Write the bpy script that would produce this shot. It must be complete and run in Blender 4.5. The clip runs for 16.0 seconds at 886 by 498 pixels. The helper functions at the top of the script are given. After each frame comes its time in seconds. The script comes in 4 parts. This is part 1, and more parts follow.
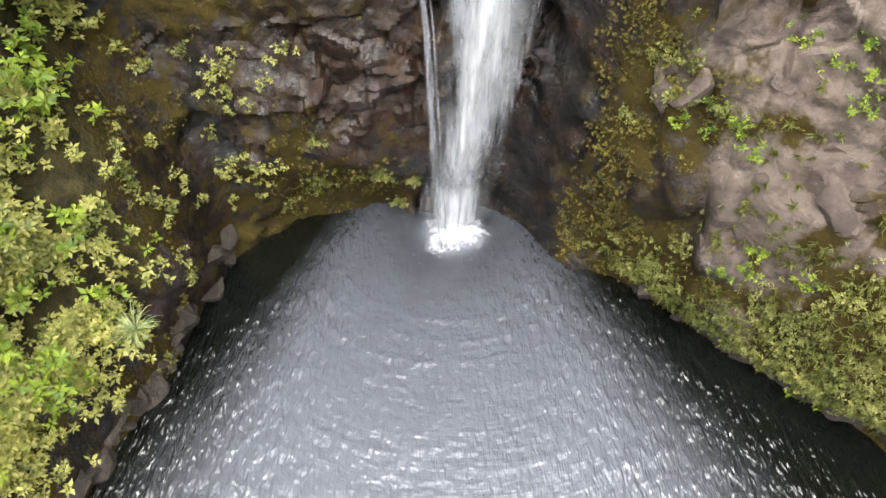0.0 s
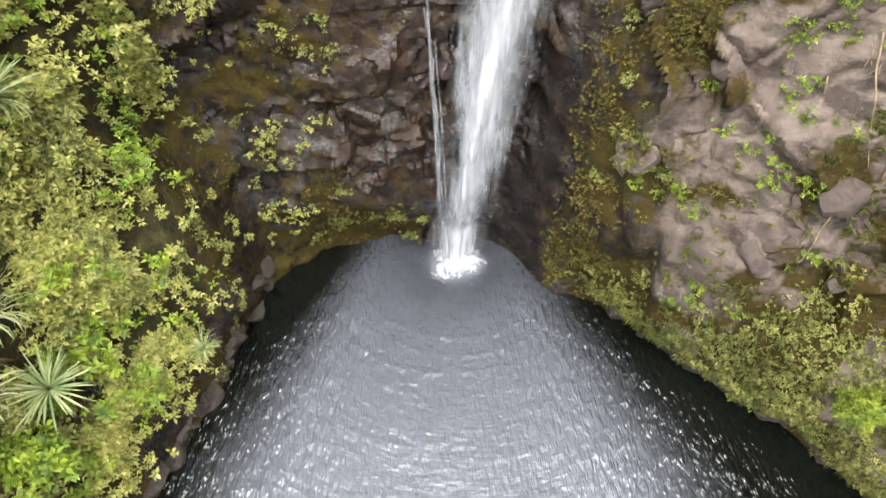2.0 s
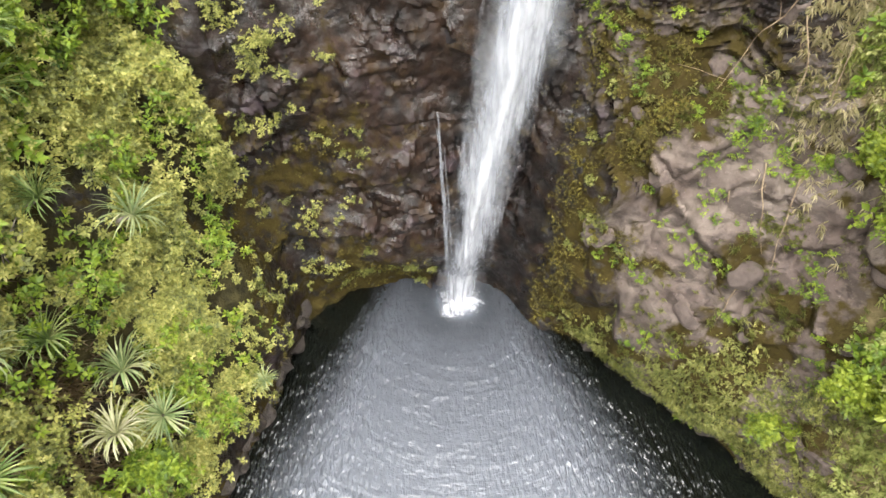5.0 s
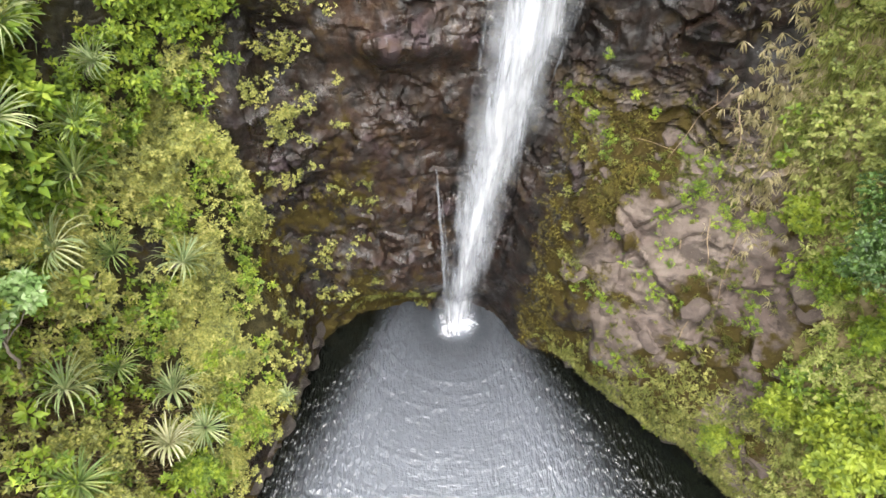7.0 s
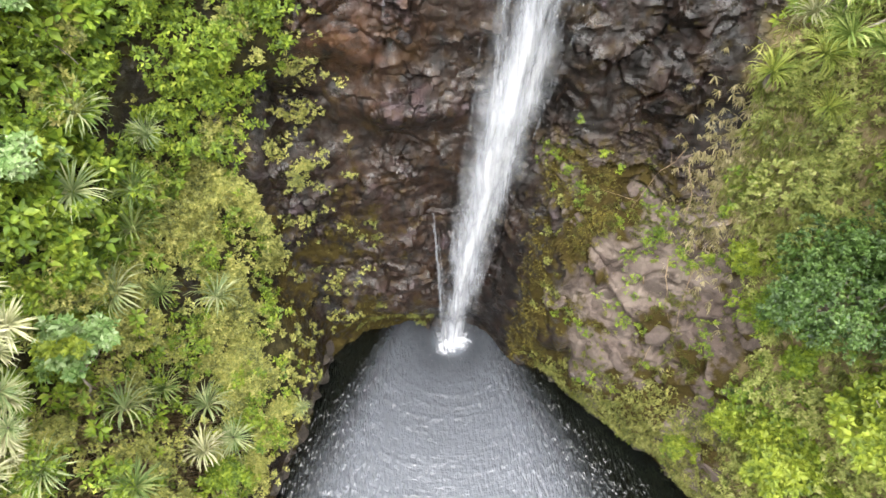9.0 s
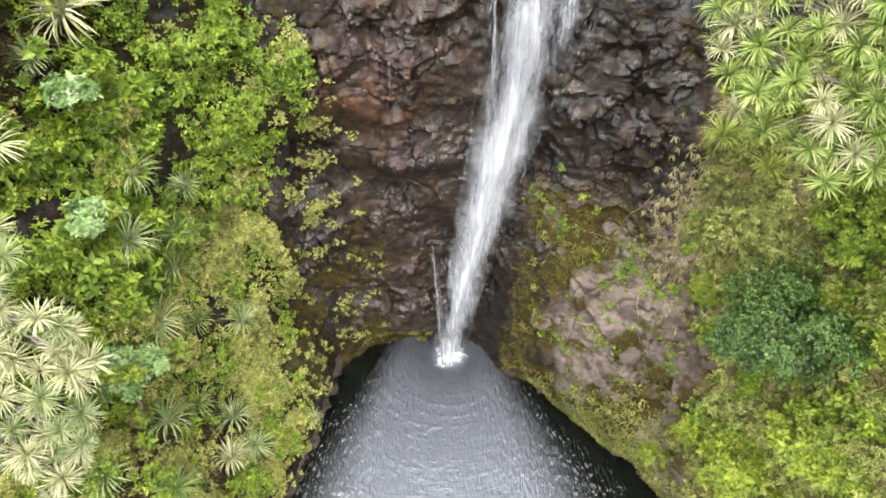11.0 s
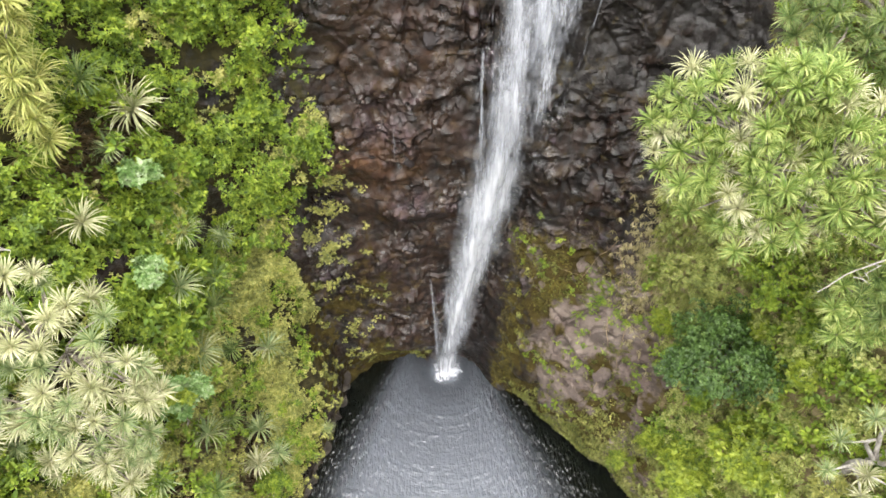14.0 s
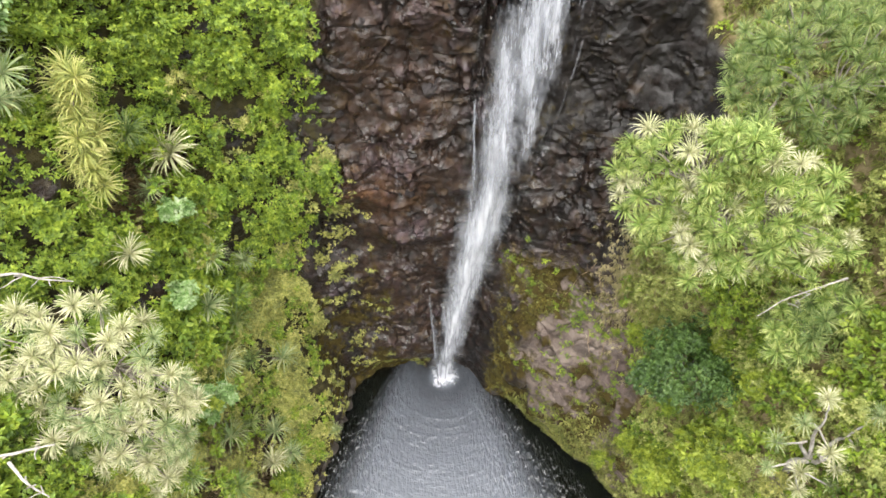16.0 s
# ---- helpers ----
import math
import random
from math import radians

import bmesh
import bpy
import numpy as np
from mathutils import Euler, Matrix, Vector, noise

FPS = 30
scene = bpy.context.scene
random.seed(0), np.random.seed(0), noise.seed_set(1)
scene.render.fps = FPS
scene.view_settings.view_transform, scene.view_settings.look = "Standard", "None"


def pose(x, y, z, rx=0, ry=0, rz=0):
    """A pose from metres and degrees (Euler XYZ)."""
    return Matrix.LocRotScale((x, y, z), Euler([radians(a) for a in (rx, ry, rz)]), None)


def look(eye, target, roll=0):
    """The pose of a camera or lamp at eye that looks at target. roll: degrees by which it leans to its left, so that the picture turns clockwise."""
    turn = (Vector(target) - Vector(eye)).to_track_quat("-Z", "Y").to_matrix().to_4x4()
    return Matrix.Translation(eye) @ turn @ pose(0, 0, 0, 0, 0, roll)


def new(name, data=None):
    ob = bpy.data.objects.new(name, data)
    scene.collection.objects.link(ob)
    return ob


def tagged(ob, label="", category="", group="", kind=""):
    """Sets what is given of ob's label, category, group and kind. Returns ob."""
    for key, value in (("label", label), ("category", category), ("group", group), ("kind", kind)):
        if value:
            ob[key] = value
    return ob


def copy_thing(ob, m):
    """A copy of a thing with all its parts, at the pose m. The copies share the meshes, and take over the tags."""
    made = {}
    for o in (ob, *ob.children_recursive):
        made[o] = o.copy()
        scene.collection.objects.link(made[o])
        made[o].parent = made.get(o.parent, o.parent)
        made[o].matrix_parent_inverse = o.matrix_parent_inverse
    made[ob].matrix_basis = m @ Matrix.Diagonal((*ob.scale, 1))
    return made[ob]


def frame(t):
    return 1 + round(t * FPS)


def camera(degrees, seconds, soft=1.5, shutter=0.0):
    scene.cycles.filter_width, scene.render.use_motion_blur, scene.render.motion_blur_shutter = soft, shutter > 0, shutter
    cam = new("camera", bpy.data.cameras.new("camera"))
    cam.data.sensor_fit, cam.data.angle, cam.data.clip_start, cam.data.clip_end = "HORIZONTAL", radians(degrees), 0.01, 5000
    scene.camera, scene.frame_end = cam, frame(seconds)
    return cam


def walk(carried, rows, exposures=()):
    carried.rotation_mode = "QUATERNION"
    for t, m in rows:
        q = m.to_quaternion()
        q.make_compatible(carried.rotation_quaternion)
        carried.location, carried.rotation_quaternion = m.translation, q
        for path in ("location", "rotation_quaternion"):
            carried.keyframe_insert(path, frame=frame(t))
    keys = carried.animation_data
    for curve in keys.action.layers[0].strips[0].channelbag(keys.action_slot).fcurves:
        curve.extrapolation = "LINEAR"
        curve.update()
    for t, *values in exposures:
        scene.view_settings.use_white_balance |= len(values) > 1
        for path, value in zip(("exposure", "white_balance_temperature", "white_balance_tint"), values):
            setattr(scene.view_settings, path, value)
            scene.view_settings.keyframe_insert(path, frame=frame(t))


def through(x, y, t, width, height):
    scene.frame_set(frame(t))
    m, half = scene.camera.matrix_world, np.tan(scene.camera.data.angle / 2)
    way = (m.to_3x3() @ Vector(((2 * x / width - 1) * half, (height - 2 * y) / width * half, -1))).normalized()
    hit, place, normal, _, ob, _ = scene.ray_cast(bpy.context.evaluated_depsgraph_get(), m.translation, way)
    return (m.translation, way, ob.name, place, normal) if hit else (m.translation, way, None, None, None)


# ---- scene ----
cam = camera(70.0, 16.0, soft=1.6)
PATH = [
    (0, 0.000, 0.000, 12.109, -0.00, -44.63, 0.02),
    (0.5, -0.022, -0.340, 12.831, -0.02, -44.62, 0.00),
    (1, -0.078, -0.764, 13.545, -0.02, -44.60, 0.00),
    (1.5, -0.113, -1.218, 14.228, -0.02, -44.60, 0.01),
    (2, -0.140, -1.650, 14.931, -0.02, -44.60, -0.01),
    (2.5, -0.178, -2.056, 15.633, -0.01, -44.61, 0.00),
    (3, -0.261, -2.431, 16.347, 0.00, -44.62, 0.01),
    (3.5, -0.337, -2.776, 17.088, -0.00, -44.62, 0.01),
    (4, -0.380, -3.092, 17.832, -0.00, -44.61, -0.01),
    (6.5, -0.302, -4.684, 21.666, -0.00, -44.61, -0.02),
    (7, -0.289, -5.081, 22.443, -0.00, -44.60, -0.01),
    (7.5, -0.241, -5.405, 23.232, -0.00, -44.60, 0.01),
    (8, -0.217, -5.721, 23.998, 0.00, -44.61, 0.01),
    (8.5, -0.169, -6.069, 24.759, 0.00, -44.62, 0.02),
    (9, -0.139, -6.430, 25.537, -0.00, -44.61, 0.04),
    (11.5, -0.002, -7.991, 29.272, 0.03, -44.65, 0.06),
    (12, 0.040, -8.235, 29.936, 0.02, -44.65, 0.04),
    (12.5, 0.037, -8.513, 30.623, 0.00, -44.67, 0.01),
    (13, 0.076, -8.805, 31.280, 0.01, -44.65, 0.02),
    (13.5, 0.093, -9.159, 31.951, 0.01, -44.64, 0.01),
    (14, 0.104, -9.512, 32.658, 0.01, -44.65, 0.01),
    (14.5, 0.147, -9.845, 33.372, 0.01, -44.63, 0.02),
    (15, 0.176, -10.234, 34.126, 0.01, -44.63, 0.01),
    (15.5, 0.203, -10.676, 34.889, 0.01, -44.64, 0.01),
    (16, 0.244, -11.072, 35.632, 0.02, -44.65, 0.02),
]
walk(cam, [(t, look((x, y, z), Vector((x, y, z)) + Euler((radians(90 + pitch), 0, radians(yaw))).to_matrix() @ Vector((0, 0, -1)), roll)) for t, x, y, z, yaw, pitch, roll in PATH],
     exposures=[(0.0, 2.40), (6.5, 2.40), (11.5, 2.25), (16.0, 2.05)])

# ---- sky and sun: an overcast sky over the gorge ----
world = bpy.data.worlds.new("overcast_sky")
scene.world = world
world.use_nodes = True
wn, wl = world.node_tree.nodes, world.node_tree.links
sky = wn.new("ShaderNodeTexSky")
sky.sky_type, sky.sun_disc = "NISHITA", False
sky.sun_elevation, sky.sun_rotation = radians(65), radians(180)
sky.air_density, sky.dust_density, sky.altitude = 1.0, 4.0, 200
pale = wn.new("ShaderNodeHueSaturation")
pale.inputs["Saturation"].default_value = 0.2
wl.new(sky.outputs[0], pale.inputs["Color"])
wl.new(pale.outputs[0], wn["Background"].inputs[0])
wn["Background"].inputs[1].default_value = 0.15
sun_data = bpy.data.lights.new("sun", "SUN")
sun_data.energy, sun_data.angle, sun_data.color = 1.5, radians(95), (1.0, 0.96, 0.9)
sun = new("sun", sun_data)
sun.matrix_world = look((-6, -7, 60), (0, 8, 0))
scene.view_settings.exposure = 2.0


# ---- numbers: smooth noise on arrays ----
def hashed(i, j, k, seed):
    """Random numbers 0..1 of whole-number places."""
    n = (i.astype(np.int64) * 374761393 + j.astype(np.int64) * 668265263 + k.astype(np.int64) * 2147483647 + seed * 974711) & 0xFFFFFFFF
    n = ((n ^ (n >> 13)) * 1274126177) & 0xFFFFFFFF
    n = ((n ^ (n >> 16)) * 2246822519) & 0xFFFFFFFF
    return ((n ^ (n >> 15)) & 0xFFFFFF) / 16777215.0


def value_noise(x, y, z, seed=0):
    i, j, k = np.floor(x), np.floor(y), np.floor(z)
    u, v, w = x - i, y - j, z - k
    u, v, w = (t * t * (3 - 2 * t) for t in (u, v, w))
    out = 0
    for a in (0, 1):
        for b in (0, 1):
            for c in (0, 1):
                weight = (u if a else 1 - u) * (v if b else 1 - v) * (w if c else 1 - w)
                out = out + weight * hashed(i + a, j + b, k + c, seed)
    return out * 2 - 1


def layered(x, y, z, size, octaves=4, seed=0):
    """Noise of several scales, the largest of that size in metres."""
    out, gain = 0, 1.0
    for n in range(octaves):
        f = 2**n / size
        out = out + gain * value_noise(x * f + 17.3 * n, y * f + 5.1 * n, z * f - 9.7 * n, seed + n)
        gain *= 0.5
    return out


def blocks(x, y, z, size, seed=0):
    """Broken rock: each cell's own random number, and the distance to its joints in cell sizes."""
    x, y, z = x / size, y / size, z / size
    i, j, k = np.floor(x), np.floor(y), np.floor(z)
    first = np.full(x.shape, 9.0)
    second = np.full(x.shape, 9.0)
    own = np.zeros(x.shape)
    tilt = np.zeros(x.shape)
    for a in (-1, 0, 1):
        for b in (-1, 0, 1):
            for c in (-1, 0, 1):
                I, J, K = i + a, j + b, k + c
                dx = I + 0.1 + 0.8 * hashed(I, J, K, seed) - x
                dy = J + 0.1 + 0.8 * hashed(I, J, K, seed + 1) - y
                dz = K + 0.1 + 0.8 * hashed(I, J, K, seed + 2) - z
                d = np.sqrt(dx * dx + dy * dy + dz * dz)
                near = d < first
                second = np.where(near, first, np.minimum(second, d))
                own = np.where(near, hashed(I, J, K, seed + 3), own)
                tilt = np.where(near, dx * (hashed(I, J, K, seed + 4) - 0.5) + dz * (hashed(I, J, K, seed + 5) - 0.5), tilt)
                first = np.where(near, d, first)
    return own, second - first, tilt


def softplus(t, r):
    return r * np.logaddexp(0, t / r)


def smin(a, b, r):
    h = np.clip(0.5 + 0.5 * (b - a) / r, 0, 1)
    return b * (1 - h) + a * h - r * h * (1 - h)


def bump(t, wide):
    return np.exp(-((t / wide) ** 2))


def step(t, wide=1.0):
    return 1 / (1 + np.exp(np.clip(-t / wide * 4, -60, 60)))


# ---- the gorge: how far a place is from the rock, positive in the open air ----
PLUNGE = (0.28, 12.95)


def back_wall(x, z):
    y = 12.4 + 1.0 * bump(z, 2.4) + 0.7 * bump(z, 1.6) * bump(x + 0.9, 1.9) + 1.1 * bump(x - 2.3, 1.7) * bump(z - 4.5, 5.5)
    y = y - 0.42 * softplus(-5.2 - x, 0.5) - 0.45 * softplus(x - 4.6, 0.6) * step(17.5 - z, 3)
    y = y + 1.3 * step(z - 19.5, 2.5) * step(x - 3.5, 2) - 0.75 * bump(z - 13.9, 0.75) * bump(x + 1.3, 2.2)
    return y - 0.45 * bump(z - 16.5, 1.3) * step(-x - 1, 2) + 0.02 * softplus(z - 20, 1)


def open_air(x, y, z):
    back = back_wall(x, z) - y
    left = x - (-6.45 - 0.55 * bump(y - 11.2, 1.6) * bump(z, 1.6) + 0.22 * (y - 8) - 0.25 * np.clip(z, -3, 12) - 0.21 * softplus(z - 12, 1) - 0.8 * bump(y - 5.3, 2.2) * bump(z - 6.5, 4))
    left = left - 1.0 * bump(y - 9.6, 1.9) * bump(z - 4.6, 4.2)
    left = left + 0.30 * softplus(z - 9, 1.5) * step(3.2 - y, 3)
    start = 8.3 - 1.35 * np.clip(x - 5, 0, 4.3)
    face = 14.85 + (0.75 - 1.1 * bump(x - 3.1, 1.1)) * bump(z, 0.8) + 0.43 * softplus(z - start, 0.8) + 0.2 * bump(x - 2.5, 2.0)
    right = (face - x - y) / 1.414
    bank = 10.0 + 0.2 * (5 - y) + 0.2 * softplus(z - 1, 0.5) - x
    bowl = smin(smin(back, left, 1.2 + 0.9 * bump(z, 3)), smin(right, bank, 1.5), 1.0)
    floor = -2.2 + 3.3 * step(-9.5 - y + 1.2 * np.sin(x * 0.7) + 0.6 * np.sin(x * 1.9 + 1), 4) + 0.06 * softplus(-12 - y, 2)
    bowl = np.minimum(bowl, z - floor)
    top = 29 + 0.25 * softplus(y - 12, 2) - 0.1 * softplus(-y, 4) + 0.12 * np.abs(x)
    top = np.clip(top, 6, 60)
    return np.maximum(bowl, 0.8 * (z - top))


AHEAD, ABOVE = np.array((0, 0.712, -0.702)), np.array((0, 0.702, 0.712))


def spaced(lo, hi, by, far, grow=1.25, down=None):
    """Places from lo to hi, by that step, and wider and wider outside of them."""
    inner = list(np.arange(lo, hi + by / 2, by))
    below, above, s = [], [], by
    while (below[-1] if below else lo) > -far:
        s = min(s * (down or grow), 120)
        below.append((below[-1] if below else lo) - s)
    s = by
    while (above[-1] if above else hi) < far:
        s *= grow
        above.append((above[-1] if above else hi) + s)
    return np.array(below[::-1] + inner + above)


def rock_place(X, B, hits=110):
    """Where a line along the gorge's slant, through X and B, meets the rock."""
    D = -np.full(X.shape, 90.0) - 0.9 * np.abs(B)
    for n in range(hits):
        P = X, B * ABOVE[1] + D * AHEAD[1], B * ABOVE[2] + D * AHEAD[2]
        D = D + 0.62 * np.clip(open_air(*P), -3, 60)
    return D


def grid_mesh(name, V, nx, ny, keep=None):
    """A mesh over a grid of places, nx along the first way."""
    q = np.arange((nx - 1) * (ny - 1))
    a = (q // (ny - 1)) * ny + q % (ny - 1)
    F = np.stack([a, a + ny, a + ny + 1, a + 1], 1)
    if keep is not None:
        F = F[keep[F].all(1)]
        used = np.unique(F)
        index = np.zeros(len(V), int)
        index[used] = np.arange(len(used))
        V, F = V[used], index[F]
    return faces_mesh(name, V, F)


def faces_mesh(name, V, F, smooth=True):
    me = bpy.data.meshes.new(name)
    n = F.shape[1]
    me.vertices.add(len(V))
    me.vertices.foreach_set("co", np.ascontiguousarray(V, dtype=np.float32).ravel())
    me.loops.add(F.size)
    me.loops.foreach_set("vertex_index", np.ascontiguousarray(F, dtype=np.int32).ravel())
    me.polygons.add(len(F))
    me.polygons.foreach_set("loop_start", np.arange(0, F.size, n, dtype=np.int32))
    me.polygons.foreach_set("use_smooth", np.full(len(F), smooth))
    me.update(calc_edges=True)
    return me


def paint(me, name, values):
    """A number for each vertex, which a material can read."""
    at = me.attributes.new(name, "FLOAT", "POINT")
    at.data.foreach_set("value", np.ascontiguousarray(values, dtype=np.float32))


# ---- materials ----
def nodes_of(name):
    m = bpy.data.materials.new(name)
    m.use_nodes = True
    return m, m.node_tree.nodes, m.node_tree.links, m.node_tree.nodes["Principled BSDF"]


def put(links, socket, value):
    if hasattr(value, "is_linked"):
        links.new(value, socket)
    elif isinstance(value, tuple) and len(value) == 3:
        socket.default_value = (*value, 1)
    else:
        socket.default_value = value


def noise_of(N, L, size, detail=4, rough=0.55, coord=None, stretch=None):
    """A noise from 0 to 1 whose lumps are that size in metres."""
    t = N.new("ShaderNodeTexNoise")
    t.inputs["Scale"].default_value, t.inputs["Detail"].default_value, t.inputs["Roughness"].default_value = 1 / size, detail, rough
    where = coord or N.new("ShaderNodeTexCoord").outputs["Object"]
    if stretch:
        mp = N.new("ShaderNodeMapping")
        mp.inputs["Scale"].default_value = stretch
        L.new(where, mp.inputs[0])
        where = mp.outputs[0]
    L.new(where, t.inputs["Vector"])
    return t.outputs["Fac"]


def ramp(N, L, fac, *stops):
    r = N.new("ShaderNodeValToRGB")
    while len(r.color_ramp.elements) < len(stops):
        r.color_ramp.elements.new(0.5)
    for e, (p, c) in zip(r.color_ramp.elements, stops):
        e.position, e.color = p, (*c, 1) if isinstance(c, tuple) else (c, c, c, 1)
    put(L, r.inputs[0], fac)
    return r.outputs[0]


def mixed(N, L, fac, a, b):
    m = N.new("ShaderNodeMix")
    m.data_type = "RGBA"
    put(L, m.inputs[0], fac)
    put(L, m.inputs[6], a)
    put(L, m.inputs[7], b)
    return m.outputs[2]


def maths(N, L, op, a, b=0.0, clamp=False):
    m = N.new("ShaderNodeMath")
    m.operation, m.use_clamp = op, clamp
    put(L, m.inputs[0], a)
    put(L, m.inputs[1], b)
    return m.outputs[0]


def attribute(N, name):
    a = N.new("ShaderNodeAttribute")
    a.attribute_name = name
    return a.outputs["Fac"]


def relief(N, L, bsdf, height, strength=0.5, distance=0.05):
    b = N.new("ShaderNodeBump")
    b.inputs["Strength"].default_value, b.inputs["Distance"].default_value = strength, distance
    L.new(height, b.inputs["Height"])
    L.new(b.outputs[0], bsdf.inputs["Normal"])


def rock_material():
    """Wet dark basalt, dry pinkish-grey basalt, moss, rust and soil, where the cliff's own numbers put them."""
    m, N, L, P = nodes_of("basalt_cliff")
    big, mid, fine = noise_of(N, L, 2.2, 3), noise_of(N, L, 0.45, 5, 0.6), noise_of(N, L, 0.07, 4, 0.65)
    streak = noise_of(N, L, 0.5, 5, 0.6, stretch=(1, 1, 0.25))
    tone = maths(N, L, "ADD", attribute(N, "tone"), maths(N, L, "MULTIPLY", maths(N, L, "SUBTRACT", mid, 0.5), 0.9))
    dark = mixed(N, L, ramp(N, L, tone, (0.62, 0.0), (0.90, 1.0)), ROCK_BROWN, ROCK_GREY)
    dark = mixed(N, L, ramp(N, L, streak, (0.40, 0.0), (0.62, 1.0)), dark, ROCK_BLACK)
    wash = noise_of(N, L, 1.5, 4, 0.6, stretch=(1, 1, 0.35))
    algae = noise_of(N, L, 0.9, 5, 0.65)
    dark = mixed(N, L, ramp(N, L, wash, (0.30, 0.9), (0.44, 0.0)), dark, ROCK_BLACK)
    dark = mixed(N, L, ramp(N, L, algae, (0.54, 0.0), (0.64, 0.85)), dark, (0.032, 0.020, 0.007))
    dark = mixed(N, L, ramp(N, L, fine, (0.60, 0.0), (0.72, 0.7)), dark, (0.044, 0.032, 0.029))
    # lowest tones go black, which also carries the upper right wall's painted shade
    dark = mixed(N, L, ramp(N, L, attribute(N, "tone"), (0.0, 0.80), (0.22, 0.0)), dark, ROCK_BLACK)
    dark = mixed(N, L, maths(N, L, "MULTIPLY", attribute(N, "rust"), ramp(N, L, mid, (0.35, 0.0), (0.6, 1.0))), dark, (0.075, 0.034, 0.014))
    dry = mixed(N, L, ramp(N, L, big, (0.35, 0.0), (0.65, 1.0)), (0.116, 0.089, 0.075), (0.204, 0.168, 0.139))
    dry = mixed(N, L, ramp(N, L, tone, (0.10, 0.6), (0.75, 0.0)), dry, (0.080, 0.056, 0.048))
    dry = mixed(N, L, ramp(N, L, mid, (0.30, 0.85), (0.46, 0.0)), dry, (0.045, 0.034, 0.030))
    seam = noise_of(N, L, 0.8, 5, 0.6, stretch=(0.6, 0.6, 1.6))
    dry = mixed(N, L, ramp(N, L, seam, (0.38, 0.9), (0.47, 0.0)), dry, (0.040, 0.030, 0.024))
    dry = mixed(N, L, ramp(N, L, fine, (0.62, 0.0), (0.72, 0.55)), dry, (0.25, 0.21, 0.185))
    stone = mixed(N, L, attribute(N, "dry"), dark, dry)
    moss_colour = mixed(N, L, ramp(N, L, mid, (0.3, 0.0), (0.7, 1.0)), (0.022, 0.0145, 0.004), (0.046, 0.034, 0.0075))
    moss_colour = mixed(N, L, ramp(N, L, fine, (0.55, 0.0), (0.75, 1.0)), moss_colour, (0.066, 0.060, 0.012))
    cover = maths(N, L, "ADD", attribute(N, "moss"), maths(N, L, "MULTIPLY", maths(N, L, "SUBTRACT", mid, 0.5), 1.8))
    cover = ramp(N, L, cover, (0.40, 0.0), (0.68, 1.0))
    colour = mixed(N, L, cover, stone, moss_colour)
    soil = mixed(N, L, ramp(N, L, mid, (0.35, 0.0), (0.6, 1.0)), (0.014, 0.012, 0.006), (0.042, 0.036, 0.014))
    straw = mixed(N, L, ramp(N, L, mid, (0.35, 0.0), (0.6, 1.0)), (0.10, 0.085, 0.030), (0.26, 0.205, 0.115))
    soil = mixed(N, L, attribute(N, "straw"), soil, straw)
    colour = mixed(N, L, attribute(N, "grown"), colour, soil)
    L.new(colour, P.inputs["Base Color"])
    wet = maths(N, L, "MULTIPLY", attribute(N, "wet"), maths(N, L, "SUBTRACT", 1.0, cover))
    film = maths(N, L, "MULTIPLY", wet, ramp(N, L, noise_of(N, L, 0.7, 4, 0.6), (0.42, 0.25), (0.60, 1.0)))
    L.new(maths(N, L, "SUBTRACT", 0.82, maths(N, L, "MULTIPLY", film, ramp(N, L, fine, (0.3, 0.50), (0.7, 0.66)))), P.inputs["Roughness"])
    height = maths(N, L, "ADD", mid, maths(N, L, "MULTIPLY", fine, 0.55))
    height = maths(N, L, "ADD", height, maths(N, L, "MULTIPLY", cracks(N, L, 0.6, big), 0.12))
    L.new(maths(N, L, "ADD", 0.14, maths(N, L, "MULTIPLY", film, 0.60)), P.inputs["Specular IOR Level"])
    relief(N, L, P, height, 0.8, 0.10)
    return m


def cracks(N, L, size, warp, thick=0.10):
    """Thin joints between angular pieces of about that size: 0 in the joint, 1 on the piece."""
    c = N.new("ShaderNodeTexCoord").outputs["Object"]
    shift = N.new("ShaderNodeMix")
    shift.data_type, shift.blend_type = "RGBA", "ADD"
    shift.inputs[0].default_value = size * 0.9
    L.new(c, shift.inputs[6])
    L.new(warp, shift.inputs[7])
    v = N.new("ShaderNodeTexVoronoi")
    v.feature = "DISTANCE_TO_EDGE"
    v.inputs["Scale"].default_value = 1 / size
    L.new(shift.outputs[2], v.inputs["Vector"])
    return ramp(N, L, v.outputs["Distance"], (0.0, 0.0), (thick, 1.0))


